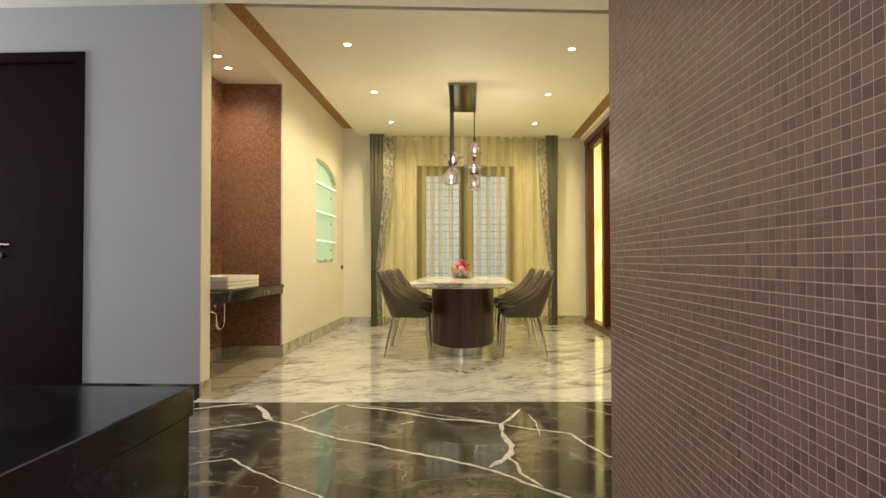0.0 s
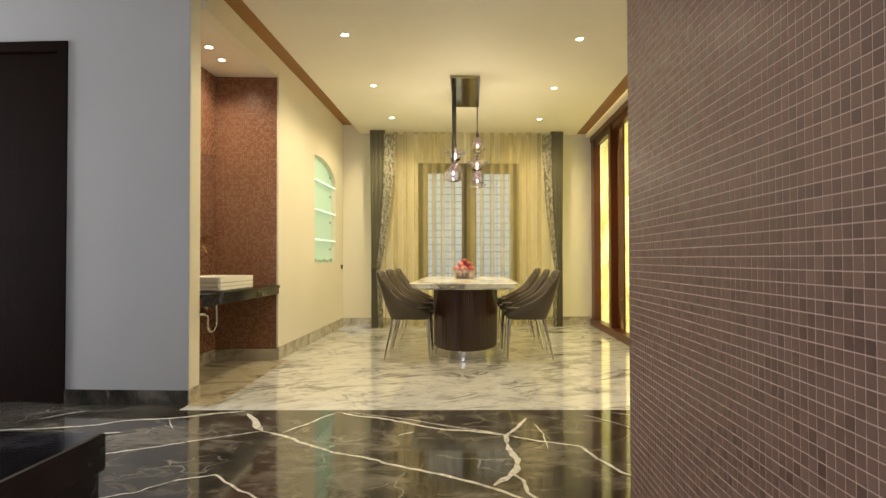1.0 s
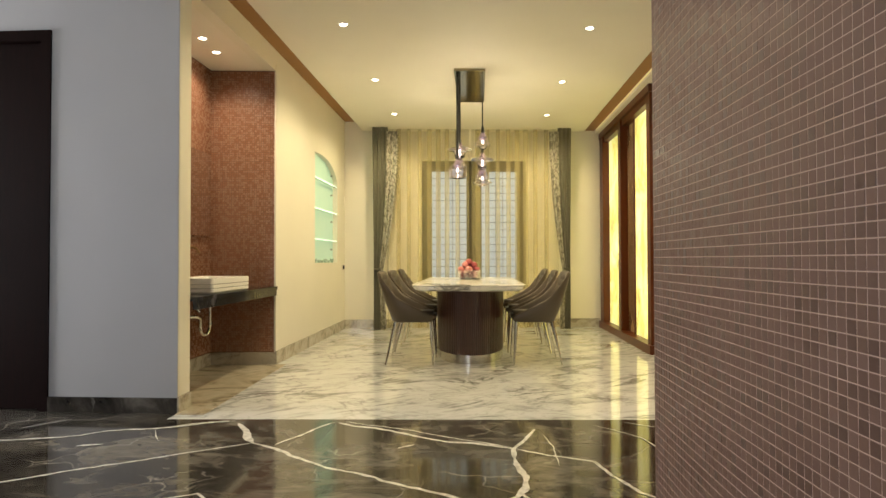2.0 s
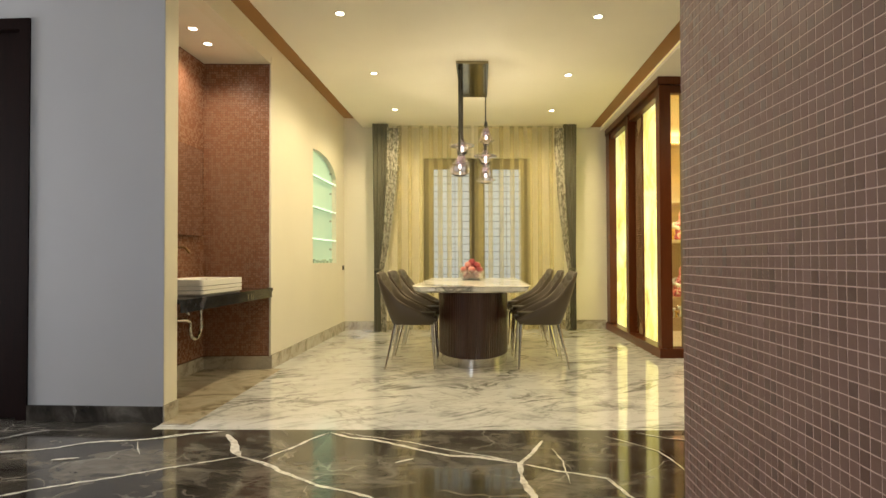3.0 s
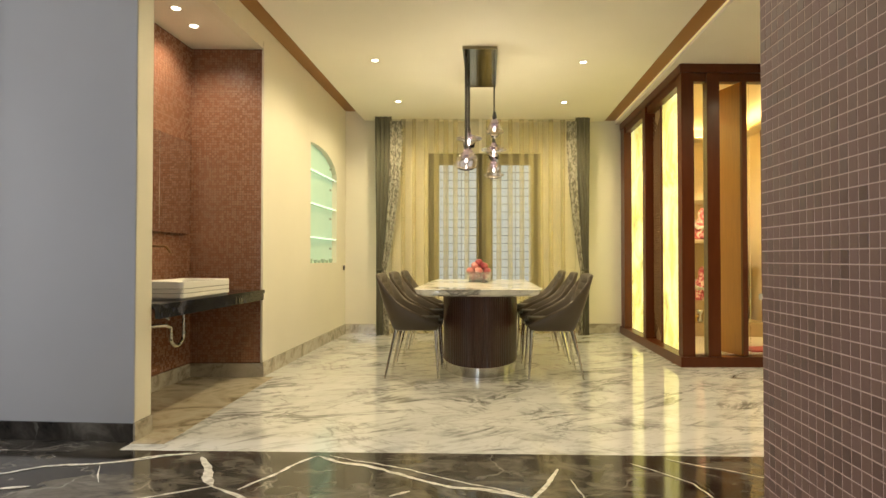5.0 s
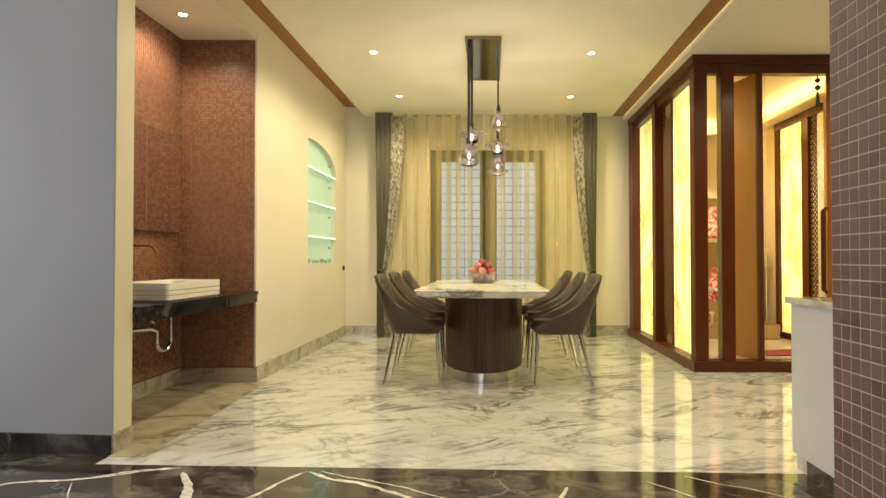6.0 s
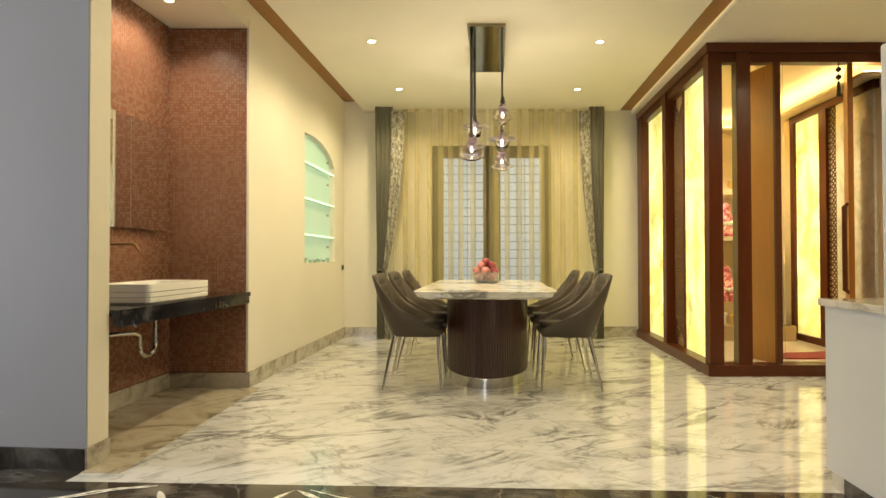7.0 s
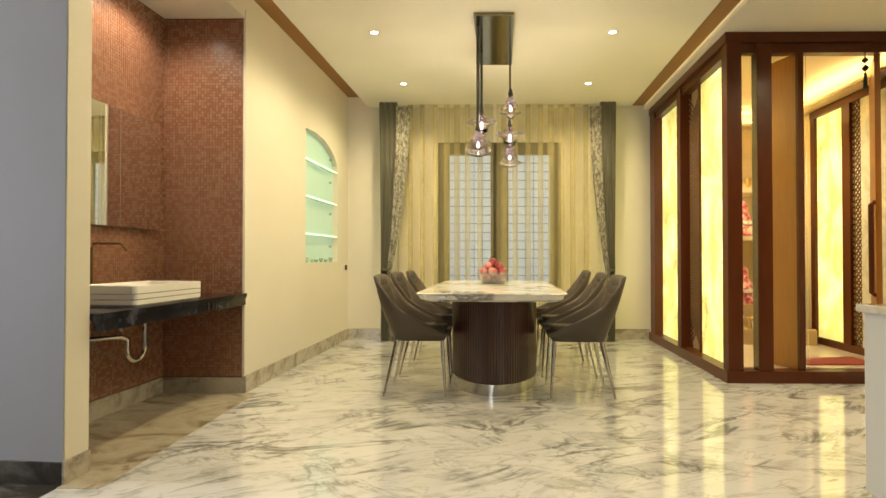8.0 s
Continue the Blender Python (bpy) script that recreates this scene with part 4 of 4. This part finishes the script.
part("onyx_panel", box(SXP, SXP + 0.02, qf(QX) + 0.12, 7.72, QZ0, QB), M_ONYX, pr, "backlit yellow onyx panel")
part("onyx_panel", box(SXP, SXP + 0.02, 8.18, 9.08, QZ0, QB), M_ONYX, pr, "backlit yellow onyx panel")


M_LATT = mat("brown_lattice_wood", (0.16, 0.085, 0.035), 0.5)


def lattice(y0, y1, x, parent, along="y"):
    """An openwork brass-brown screen of crossing strips."""
    bm = bmesh.new()
    w = y1 - y0
    step = 0.055
    k = QZ0 - w
    while k < QB:
        for sgn in (1, -1):
            a = (y0, k if sgn > 0 else k + w)
            b = (y1, k + w if sgn > 0 else k)
            if min(a[1], b[1]) > QZ0 and max(a[1], b[1]) < QB:
                pa = (x, a[0], a[1]) if along == "y" else (a[0], x, a[1])
                pb = (x, b[0], b[1]) if along == "y" else (b[0], x, b[1])
                tube([pa, pb], 0.007, 5, bm)
        k += step
    return part("lattice", bm, M_LATT, parent, "openwork brown lattice")


lattice(7.75, 8.06, SXP, pr)
M_SANDY = paint("sandy_panel", (0.48, 0.33, 0.17), 0.5)
part("lattice_back", box(SXP + 0.02, SXP + 0.04, 7.75, 8.06, QZ0, QB), M_SANDY, pr, "sand-coloured panel")
# front: fixed post, glass, an open leaf, a glass leaf
X_B = 2.112
post(X_B, X_B + 0.115, qf(X_B), qf(X_B) + 0.11)
part("glass_panel", prism([(QX + 0.115, qf(1.98) + 0.05), (X_B, qf(X_B) + 0.05), (X_B, qf(X_B) + 0.058), (QX + 0.115, qf(1.98) + 0.058)], QZ0, QB), M_GLASS, pr, "clear glass panel")
lf = empty("prayer_room_door", pose(2.452, qf(2.452) + 0.03, 0, 0, 0, 108), "honey-coloured wooden door leaf of the prayer room, standing open", "door")
part("leaf", box(0.0, 0.37, -0.02, 0.02, QZ0 + 0.004, QB - 0.004, 0.004), M_LEAF, lf)
part("edge_strip", box(-0.03, 0.0, -0.03, 0.024, QZ0 + 0.004, QB - 0.004, 0.004), M_POOJA, lf)
part("glass_panel", prism([(2.468, qf(2.468) + 0.05), (2.53, qf(2.53) + 0.05), (2.53, qf(2.53) + 0.06), (2.468, qf(2.468) + 0.06)], QZ0, QB), M_GLASS, pr, "clear glass panel")
lf2 = empty("prayer_room_door", pose(3.10, qf(3.10) + 0.04, 0, 0, 0, 64), "honey-coloured wooden door leaf with a long red-brown handle, standing open", "door")
part("leaf", box(0.0, 0.45, -0.02, 0.02, QZ0 + 0.004, QB - 0.004, 0.004), M_LEAF, lf2)
part("handle", tube([(0.03, 0.02, 0.70), (0.02, 0.05, 0.72), (0.02, 0.05, 1.44), (0.03, 0.02, 1.46)], 0.020, 12), M_POOJA, lf2, "long red-brown pull handle")
# room behind
M_PINK = paint("pale_pink_marble", (0.80, 0.68, 0.58), 0.12)
part("inner_floor", prism([(QX + 0.13, qf(QX) + 0.14), (QR, qf(QR) + 0.14), (QR, far(FW0, QR) - 0.02), (QX + 0.13, far(FW0, QX) - 0.02)], 0.0, 0.10), M_PINK, pr, "pale pink marble floor")
# veined colour for what the inner wall's panel reflects
M_HALL_REFLECTION = skirt_marble("pale_panel_reflection", (0.50, 0.48, 0.40), (0.62, 0.60, 0.52), (0.70, 0.68, 0.60))
M_INNER = paint("warm_cream_wall", (0.79, 0.64, 0.43), 0.5)
part("inner_ceiling", prism([(QX + 0.13, qf(QX) + 0.14), (QR, qf(QR) + 0.14), (QR, far(FW0, QR) - 0.02), (QX + 0.13, far(FW0, QX) - 0.02)], 2.74, 2.78), M_INNER, pr)
part("inner_wall", slab(QX + 0.13, QR, -0.06, -0.02, 0.10, 2.74), M_INNER, pr)
# right-hand inner wall: framed onyx, lattice, plaster
RX = 3.42
bm = box(RX, RX + 0.06, 6.95, 9.35, 0.10, 2.74)
part("inner_wall", bm, M_INNER, pr)
part("frame_bar", box(RX - 0.05, RX, 8.47, 8.55, 0.10, 2.56), M_POOJA, pr)
part("frame_bar", box(RX - 0.05, RX, 7.84, 7.97, 0.10, 2.56), M_POOJA, pr)
part("frame_bar", box(RX - 0.054, RX, 7.10, 8.555, 2.49, 2.564), M_POOJA, pr)
part("frame_bar", box(RX - 0.054, RX, 7.10, 8.555, 0.098, 0.17), M_POOJA, pr)
part("onyx_panel", box(RX - 0.02, RX - 0.004, 7.97, 8.47, 0.17, 2.49), M_ONYX, pr, "backlit yellow onyx panel")
lattice(7.70, 7.84, RX - 0.02, pr)
# the white marble hall's reflection is put into this panel's colour
part("stone_panel", box(RX - 0.03, RX - 0.004, 7.14, 7.70, 0.17, 2.49), M_HALL_REFLECTION, pr, "pale panel with the marble hall's reflection coloured in")
M_PCOVE = glow("prayer_cove_led", (1.0, 0.80, 0.36), 9)
part("cove_shelf", box(RX - 0.20, RX, 7.0, 9.03, 2.57, 2.60), M_INNER, pr)
part("cove_strip", box(RX - 0.18, RX - 0.05, 7.0, 9.0, 2.60, 2.61), M_PCOVE, pr, "glowing cove strip")
part("cove_shelf", slab(QX + 0.13, RX, -0.28, -0.06, 2.57, 2.60), M_INNER, pr)
part("cove_strip", slab(QX + 0.16, RX - 0.25, -0.25, -0.10, 2.60, 2.61), M_PCOVE, pr, "glowing cove strip")

# altar and what stands on it
alt = empty("altar", pose(0, 0, 0), "stepped sandstone-coloured altar inside the prayer room", "altar")
part("step", slab(2.05, 3.30, -1.10, -0.07, 0.10, 0.26), M_SANDY, alt)
part("step", slab(2.05, 3.20, -0.86, -0.07, 0.26, 0.50), M_SANDY, alt)
part("step", slab(2.05, 3.20, -0.52, -0.07, 0.50, 1.20), M_SANDY, alt)
part("shelf", slab(2.05, 3.20, -0.86, -0.07, 1.20, 1.24), M_INNER, alt)
part("shelf", slab(2.05, 3.20, -0.60, -0.07, 1.74, 1.80), M_INNER, alt)
M_ROSE = mat("rose_garland", (0.5, 0.1, 0.1), 0.6)
nr = Net(M_ROSE)
nr.link(nr.ramp(nr.noise(nr.coords(), 22, 4, 0.6, 0.8), [(0.36, (0.22, 0.05, 0.03)), (0.45, (0.60, 0.07, 0.14)), (0.54, (0.78, 0.28, 0.34)), (0.61, (0.84, 0.72, 0.60))]), nr.b.inputs["Base Color"])
M_GOLD = mat("gilt_metal", (0.75, 0.50, 0.16), 0.3, 1.0)


def idol(x, depth, z, h, label):
    """A plain draped figure shape."""
    y = far(FW0, x) - depth
    r = 0.30 * h
    prof = [(r, 0), (r * 1.05, 0.12 * h), (r * 0.85, 0.35 * h), (r * 0.62, 0.55 * h), (r * 0.35, 0.68 * h), (r * 0.40, 0.80 * h), (r * 0.33, 0.90 * h), (0.0, h)]
    return tagged(obj("figurine", lathe(prof, 18, (x, y, z)), M_ROSE, smooth=True), label, "figurine")


idol(2.72, 0.70, 1.24, 0.40, "rose-red draped figurine on the altar shelf")
idol(2.72, 0.70, 0.50, 0.42, "rose-red draped figurine on the altar step")


def garland(x, depth, z, r, label):
    """A ring of small blossoms lying round a figurine."""
    y = far(FW0, x) - depth
    bm = bmesh.new()
    for k in range(22):
        a = 2 * math.pi * k / 22
        m = pose(x + r * math.cos(a), y + 0.9 * r * math.sin(a) , z + 0.35 * r * math.sin(a) + 0.006 * (k % 2))
        bmesh.ops.create_icosphere(bm, subdivisions=1, radius=0.022 + 0.004 * (k % 3), matrix=m)
    return tagged(obj("garland", bm, M_WHITE), label, "garland")


garland(2.72, 0.70, 1.42, 0.115, "white flower garland hung round the upper figurine")
garland(2.72, 0.70, 0.68, 0.125, "white flower garland hung round the lower figurine")
for i, x in enumerate((2.50, 2.58, 2.86, 2.94)):
    for z in (1.24, 1.80):
        y = far(FW0, x) - (0.74 if z < 1.5 else 0.5)
        r, h = 0.030, 0.11 + 0.03 * (i % 2)
        ob = obj("altar_vessel", lathe([(r, 0), (r * 0.5, h * 0.15), (r * 0.5, h * 0.3), (r * 1.2, h * 0.55), (r * 0.8, h * 0.8), (r * 1.1, h), (0, h * 0.95)], 14, (x, y, z)), M_GOLD, smooth=True)
        tagged(ob, "small gilt vessel on the altar shelf", "vessel", "vessels on the altar")
rng = random.Random(4)
for i in range(16):
    x = 2.42 + 0.036 * i + rng.uniform(-0.01, 0.01)
    y = far(FW0, x) - 0.97 + rng.uniform(-0.06, 0.06)
    h = rng.uniform(0.06, 0.16)
    r = rng.uniform(0.015, 0.026)
    vs = obj("altar_lamp", lathe([(r, 0), (r * 0.4, h * 0.3), (r * 0.4, h * 0.6), (r * 1.1, h * 0.85), (r, h), (0, h * 0.9)], 12, (x, y, 0.26)), (M_GOLD, M_STEEL, M_WHITE)[i % 3], smooth=True)
    tagged(vs, "small metal oil lamp on the altar step", "oil lamp", "lamps on the altar")
mt = tagged(obj("floor_mat", prism([(2.62, qf(2.62) + 0.24), (3.2, qf(3.2) + 0.24), (3.2, qf(3.2) + 0.60), (2.62, qf(2.62) + 0.50)], 0.10, 0.112), fabric("red_mat", (0.25, 0.012, 0.01), (0.33, 0.03, 0.02), 0.9)), "red woven mat on the prayer room floor", "mat")
bx = tagged(obj("wooden_box", box(3.06, 3.28, 8.26, 8.42, 0.10, 0.26, 0.006), M_SANDY), "small sandy wooden stool on the prayer room floor", "stool")
tas = empty("hanging_tassel", pose(2.99, qf(2.99) + 0.02, QB), "small dark hanging tassel under the head beam", "ornament")
part("cord", tube([(0, 0, 0), (0, 0, -0.06)], 0.004, 6), M_BLACK, tas)
part("bead", lathe([(0, 0.0), (0.022, -0.02), (0.022, -0.035), (0, -0.055)], 14, (0, 0, -0.04)), M_BLACK, tas)
part("bead", lathe([(0, 0.0), (0.026, -0.025), (0.02, -0.045), (0, -0.06)], 14, (0, 0, -0.10)), M_BLACK, tas)
part("tassel", lathe([(0, 0.0), (0.010, -0.01), (0.018, -0.14), (0, -0.14)], 10, (0, 0, -0.16)), M_BLACK, tas)
# added lamp and fixture, unseen behind the corner post, to brighten the altar
for px, py in ((2.25, 7.90),):
    lamp("prayer_room_lamp", "SPOT", pose(px, py, 2.715), 110, (1.0, 0.83, 0.50), cone=150)
    dl = empty("downlight", pose(px, py, 2.74), "added downlight behind the corner post, brightening the prayer room", "downlight", "prayer room downlights")
    part("ring", lathe([(0.029, -0.002), (0.038, -0.006), (0.044, -0.002), (0.044, 0.0), (0.029, 0.0)], 24), M_WHITE, dl)
    part("lens", lathe([(0.0, -0.003), (0.029, -0.002)], 24), M_BULB, dl, "glowing lens")

# ---- half wall and white partition ----
hw = empty("half_wall", pose(0, 0, 0), "low white half wall with a veined marble ledge", "half wall")
part("body", box(1.515, 2.6, 3.79, 4.445, 0.075, 0.79, 0.004), M_PLAIN, hw)
part("ledge", box(1.495, 2.62, 3.79, 4.465, 0.79, 0.822, 0.004), M_SKIRT, hw, "veined marble ledge")
part("skirting", box(1.530, 2.6, 4.345, 4.43, 0.0, 0.075), M_SKIRT, hw)
part("skirting", box(1.530, 2.6, 3.79, 4.343, 0.0, 0.075), M_DARK, hw, "black marble skirting")
pt = empty("partition", pose(0, 0, 0), "white painted partition with a recessed panel and rounded top corner", "partition")
prof = [(3.788, 0.0), (3.788, 1.71)] + [(3.788 - 0.06 + 0.06 * math.cos(a), 1.71 + 0.06 * math.sin(a)) for a in np.linspace(0, math.pi / 2, 6)[1:]] + [(2.75, 1.77), (2.75, 0.0)]
part("body", prism(prof, 1.40, 1.52, "x"), M_PLAIN, pt)
part("frame_post", box(1.345, 1.40, 3.69, 3.786, 0.0, 1.71, 0.006), M_PLAIN, pt)
part("frame_rail", box(1.345, 1.40, 2.75, 3.69, 1.675, 1.768, 0.006), M_PLAIN, pt)

# ---- mosaic tiles ----


def tiles(name, origin, along, normal, na, nz, pitch, gap, high, material, parent, skip=None, seed=1):
    """A field of small square tiles as one joined mesh: each one a low frustum."""
    rng_ = np.random.default_rng(seed)
    o, a, nrm, up = (np.array(v, float) for v in (origin, along, normal, (0, 0, 1)))
    verts, faces = [], []
    base_quads = ((4, 5, 6, 7), (0, 1, 5, 4), (1, 2, 6, 5), (2, 3, 7, 6), (3, 0, 4, 7))
    h = (pitch - gap) / 2
    for i in range(na):
        for k in range(nz):
            if skip and skip(i, k):
                continue
            c = o + a * (pitch * (i + 0.5)) + up * (pitch * (k + 0.5))
            tilt = rng_.normal(0, 0.00018, 4)
            n0 = len(verts)
            for s, w in ((1.0, 0.0), (0.95, high)):
                for q, (da, du) in enumerate(((-1, -1), (1, -1), (1, 1), (-1, 1))):
                    verts.append(c + a * (da * h * s) + up * (du * h * s) + nrm * (w + (tilt[q] if w else 0)))
            faces.extend([tuple(n0 + x for x in q) for q in base_quads])
    me = bpy.data.meshes.new(name)
    me.from_pydata([tuple(v) for v in verts], [], faces)
    me.materials.append(material)
    ob = new(name, me)
    ob.parent = parent
    ob["kind"] = "stuff"
    return ob


PITCH = 0.0227
wm = bpy.data.objects["wall_mosaic"]
NA, NZ = 74, 126
Y_START = MY - NA * PITCH
NEAR = lambda i, k: 8 <= i < 28 and 42 <= k < 57
tiles("mosaic_tiles", (MX, Y_START, 0.0), (0, 1, 0), (-1, 0, 0), NA, NZ, PITCH, 0.0019, 0.0006, M_TILE, wm, NEAR, 2)
h = (PITCH - 0.0019) / 2
me = bpy.data.meshes.new("tile")
tv = [(w, s * a * h, s * b * h) for s, w in ((1.0, 0.0), (0.95, -0.0006)) for a, b in ((-1, -1), (1, -1), (1, 1), (-1, 1))]
me.from_pydata(tv, [], [(4, 5, 6, 7), (0, 1, 5, 4), (1, 2, 6, 5), (2, 3, 7, 6), (3, 0, 4, 7)])
me.materials.append(M_TILE_P)
for i in range(8, 28):
    for k in range(42, 57):
        t = new("tile", me)
        t.parent = wm
        t.location = (MX, Y_START + (i + 0.5) * PITCH, (k + 0.5) * PITCH)
NP = 0.0215
tiles("mosaic_tiles", (NB, 4.50, SK), (0, 1, 0), (1, 0, 0), int(1.53 / NP), int((NICHE_Z - SK) / NP), NP, 0.003, 0.0016, M_NTILE, bpy.data.objects["wall_niche_back"], None, 3)
dv = Vector((WL - NB, SKEW * (WL - NB), 0))
ln = dv.length
dv.normalize()
tiles("mosaic_tiles", (NB, far(NS, NB), SK), tuple(dv), (dv.y, -dv.x, 0), int(ln / NP), int((NICHE_Z - SK) / NP), NP, 0.003, 0.0016, M_NTILE, bpy.data.objects["wall_niche_side"], None, 4)

# ---- bold white veins of the black marble ----


def vein(points, width, seed):
    """A flat vein inlaid in the marble: a wandering band of uneven width through a few turning points."""
    r = random.Random(seed)
    lift = 0.0010 + 0.0001 * seed
    line = []
    for (xa, ya), (xb, yb) in zip(points, points[1:]):
        length = math.hypot(xb - xa, yb - ya)
        n = max(3, int(length / 0.025))
        for i in range(n):
            t = i / n
            wob = 0.05 * length * math.sin(math.pi * t) * (noise.noise((seed * 7.3, t * length * 3.0, 0.0)) * 1.6 + 0.5 * noise.noise((seed * 3.1, t * length * 14, 2.0)))
            line.append((xa + (xb - xa) * t - (yb - ya) / length * wob, ya + (yb - ya) * t + (xb - xa) / length * wob))
    line.append(points[-1])
    bm = bmesh.new()
    rows_ = []
    for i, (x, y) in enumerate(line):
        xa, ya = line[max(i - 1, 0)]
        xb, yb = line[min(i + 1, len(line) - 1)]
        d = math.hypot(xb - xa, yb - ya) or 1
        w = width * (0.55 + 0.75 * abs(noise.noise((seed * 1.7, i * 0.21, 5.0))) + 0.35 * r.random()) * min(1.0, 0.3 + i / 4, 0.3 + (len(line) - 1 - i) / 4)
        nx_, ny_ = -(yb - ya) / d * w / 2, (xb - xa) / d * w / 2
        rows_.append((bm.verts.new((x + nx_, y + ny_, lift)), bm.verts.new((x - nx_, y - ny_, lift))))
    for (a, b), (c, d) in zip(rows_, rows_[1:]):
        bm.faces.new((a, b, d, c))
    bmesh.ops.recalc_face_normals(bm, faces=bm.faces[:])
    if bm.faces[0].normal.z < 0:
        bmesh.ops.reverse_faces(bm, faces=bm.faces[:])
    return part("marble_vein", bm, M_VEIN, floor_hall)


vein([(-1.38, 4.13), (-1.15, 3.77)], 0.042, 1)
vein([(-1.15, 3.77), (-0.65, 3.42), (0.06, 3.06), (0.48, 2.68), (0.9, 2.3)], 0.022, 2)
vein([(-1.15, 3.77), (-1.42, 3.60), (-2.0, 3.21), (-2.7, 2.75)], 0.018, 3)
vein([(-1.02, 3.74), (-0.80, 4.19)], 0.020, 4)
vein([(-0.79, 4.19), (-0.22, 3.90), (0.27, 3.74)], 0.026, 5)
vein([(-0.74, 4.20), (-0.15, 3.95), (0.25, 3.76)], 0.012, 6)
vein([(0.27, 3.74), (0.64, 3.57), (0.76, 3.20), (1.3, 2.8)], 0.022, 7)
vein([(0.40, 4.10), (0.33, 3.90), (0.255, 3.74), (0.252, 3.58)], 0.024, 8)
vein([(0.252, 3.60), (0.262, 3.48), (0.290, 3.36), (0.280, 3.22), (0.235, 3.13), (0.16, 3.02)], 0.034, 9)
vein([(0.285, 3.28), (0.245, 3.18), (0.295, 3.08), (0.30, 2.95), (0.385, 2.79)], 0.020, 10)
vein([(-1.27, 3.02), (-1.12, 3.09), (-0.57, 2.66), (-0.2, 2.3)], 0.013, 11)
vein([(-1.12, 3.09), (-1.9, 2.6)], 0.010, 12)
vein([(-1.42, 4.185), (-1.83, 4.00), (-2.45, 3.76), (-3.2, 3.5)], 0.024, 13)
vein([(-1.46, 4.19), (-1.75, 4.02)], 0.014, 14)
vein([(-2.63, 3.96), (-2.45, 4.16)], 0.014, 15)
vein([(-1.81, 3.97), (-1.675, 3.77)], 0.008, 16)
vein([(-0.35, 3.72), (-0.27, 3.78)], 0.030, 17)
vein([(-2.07, 3.665), (-1.95, 3.705)], 0.035, 18)
vein([(0.44, 3.97), (0.46, 3.50)], 0.008, 19)
vein([(0.76, 4.20), (0.98, 3.96), (1.02, 3.7)], 0.009, 20)
vein([(0.95, 4.28), (1.35, 4.05)], 0.009, 21)
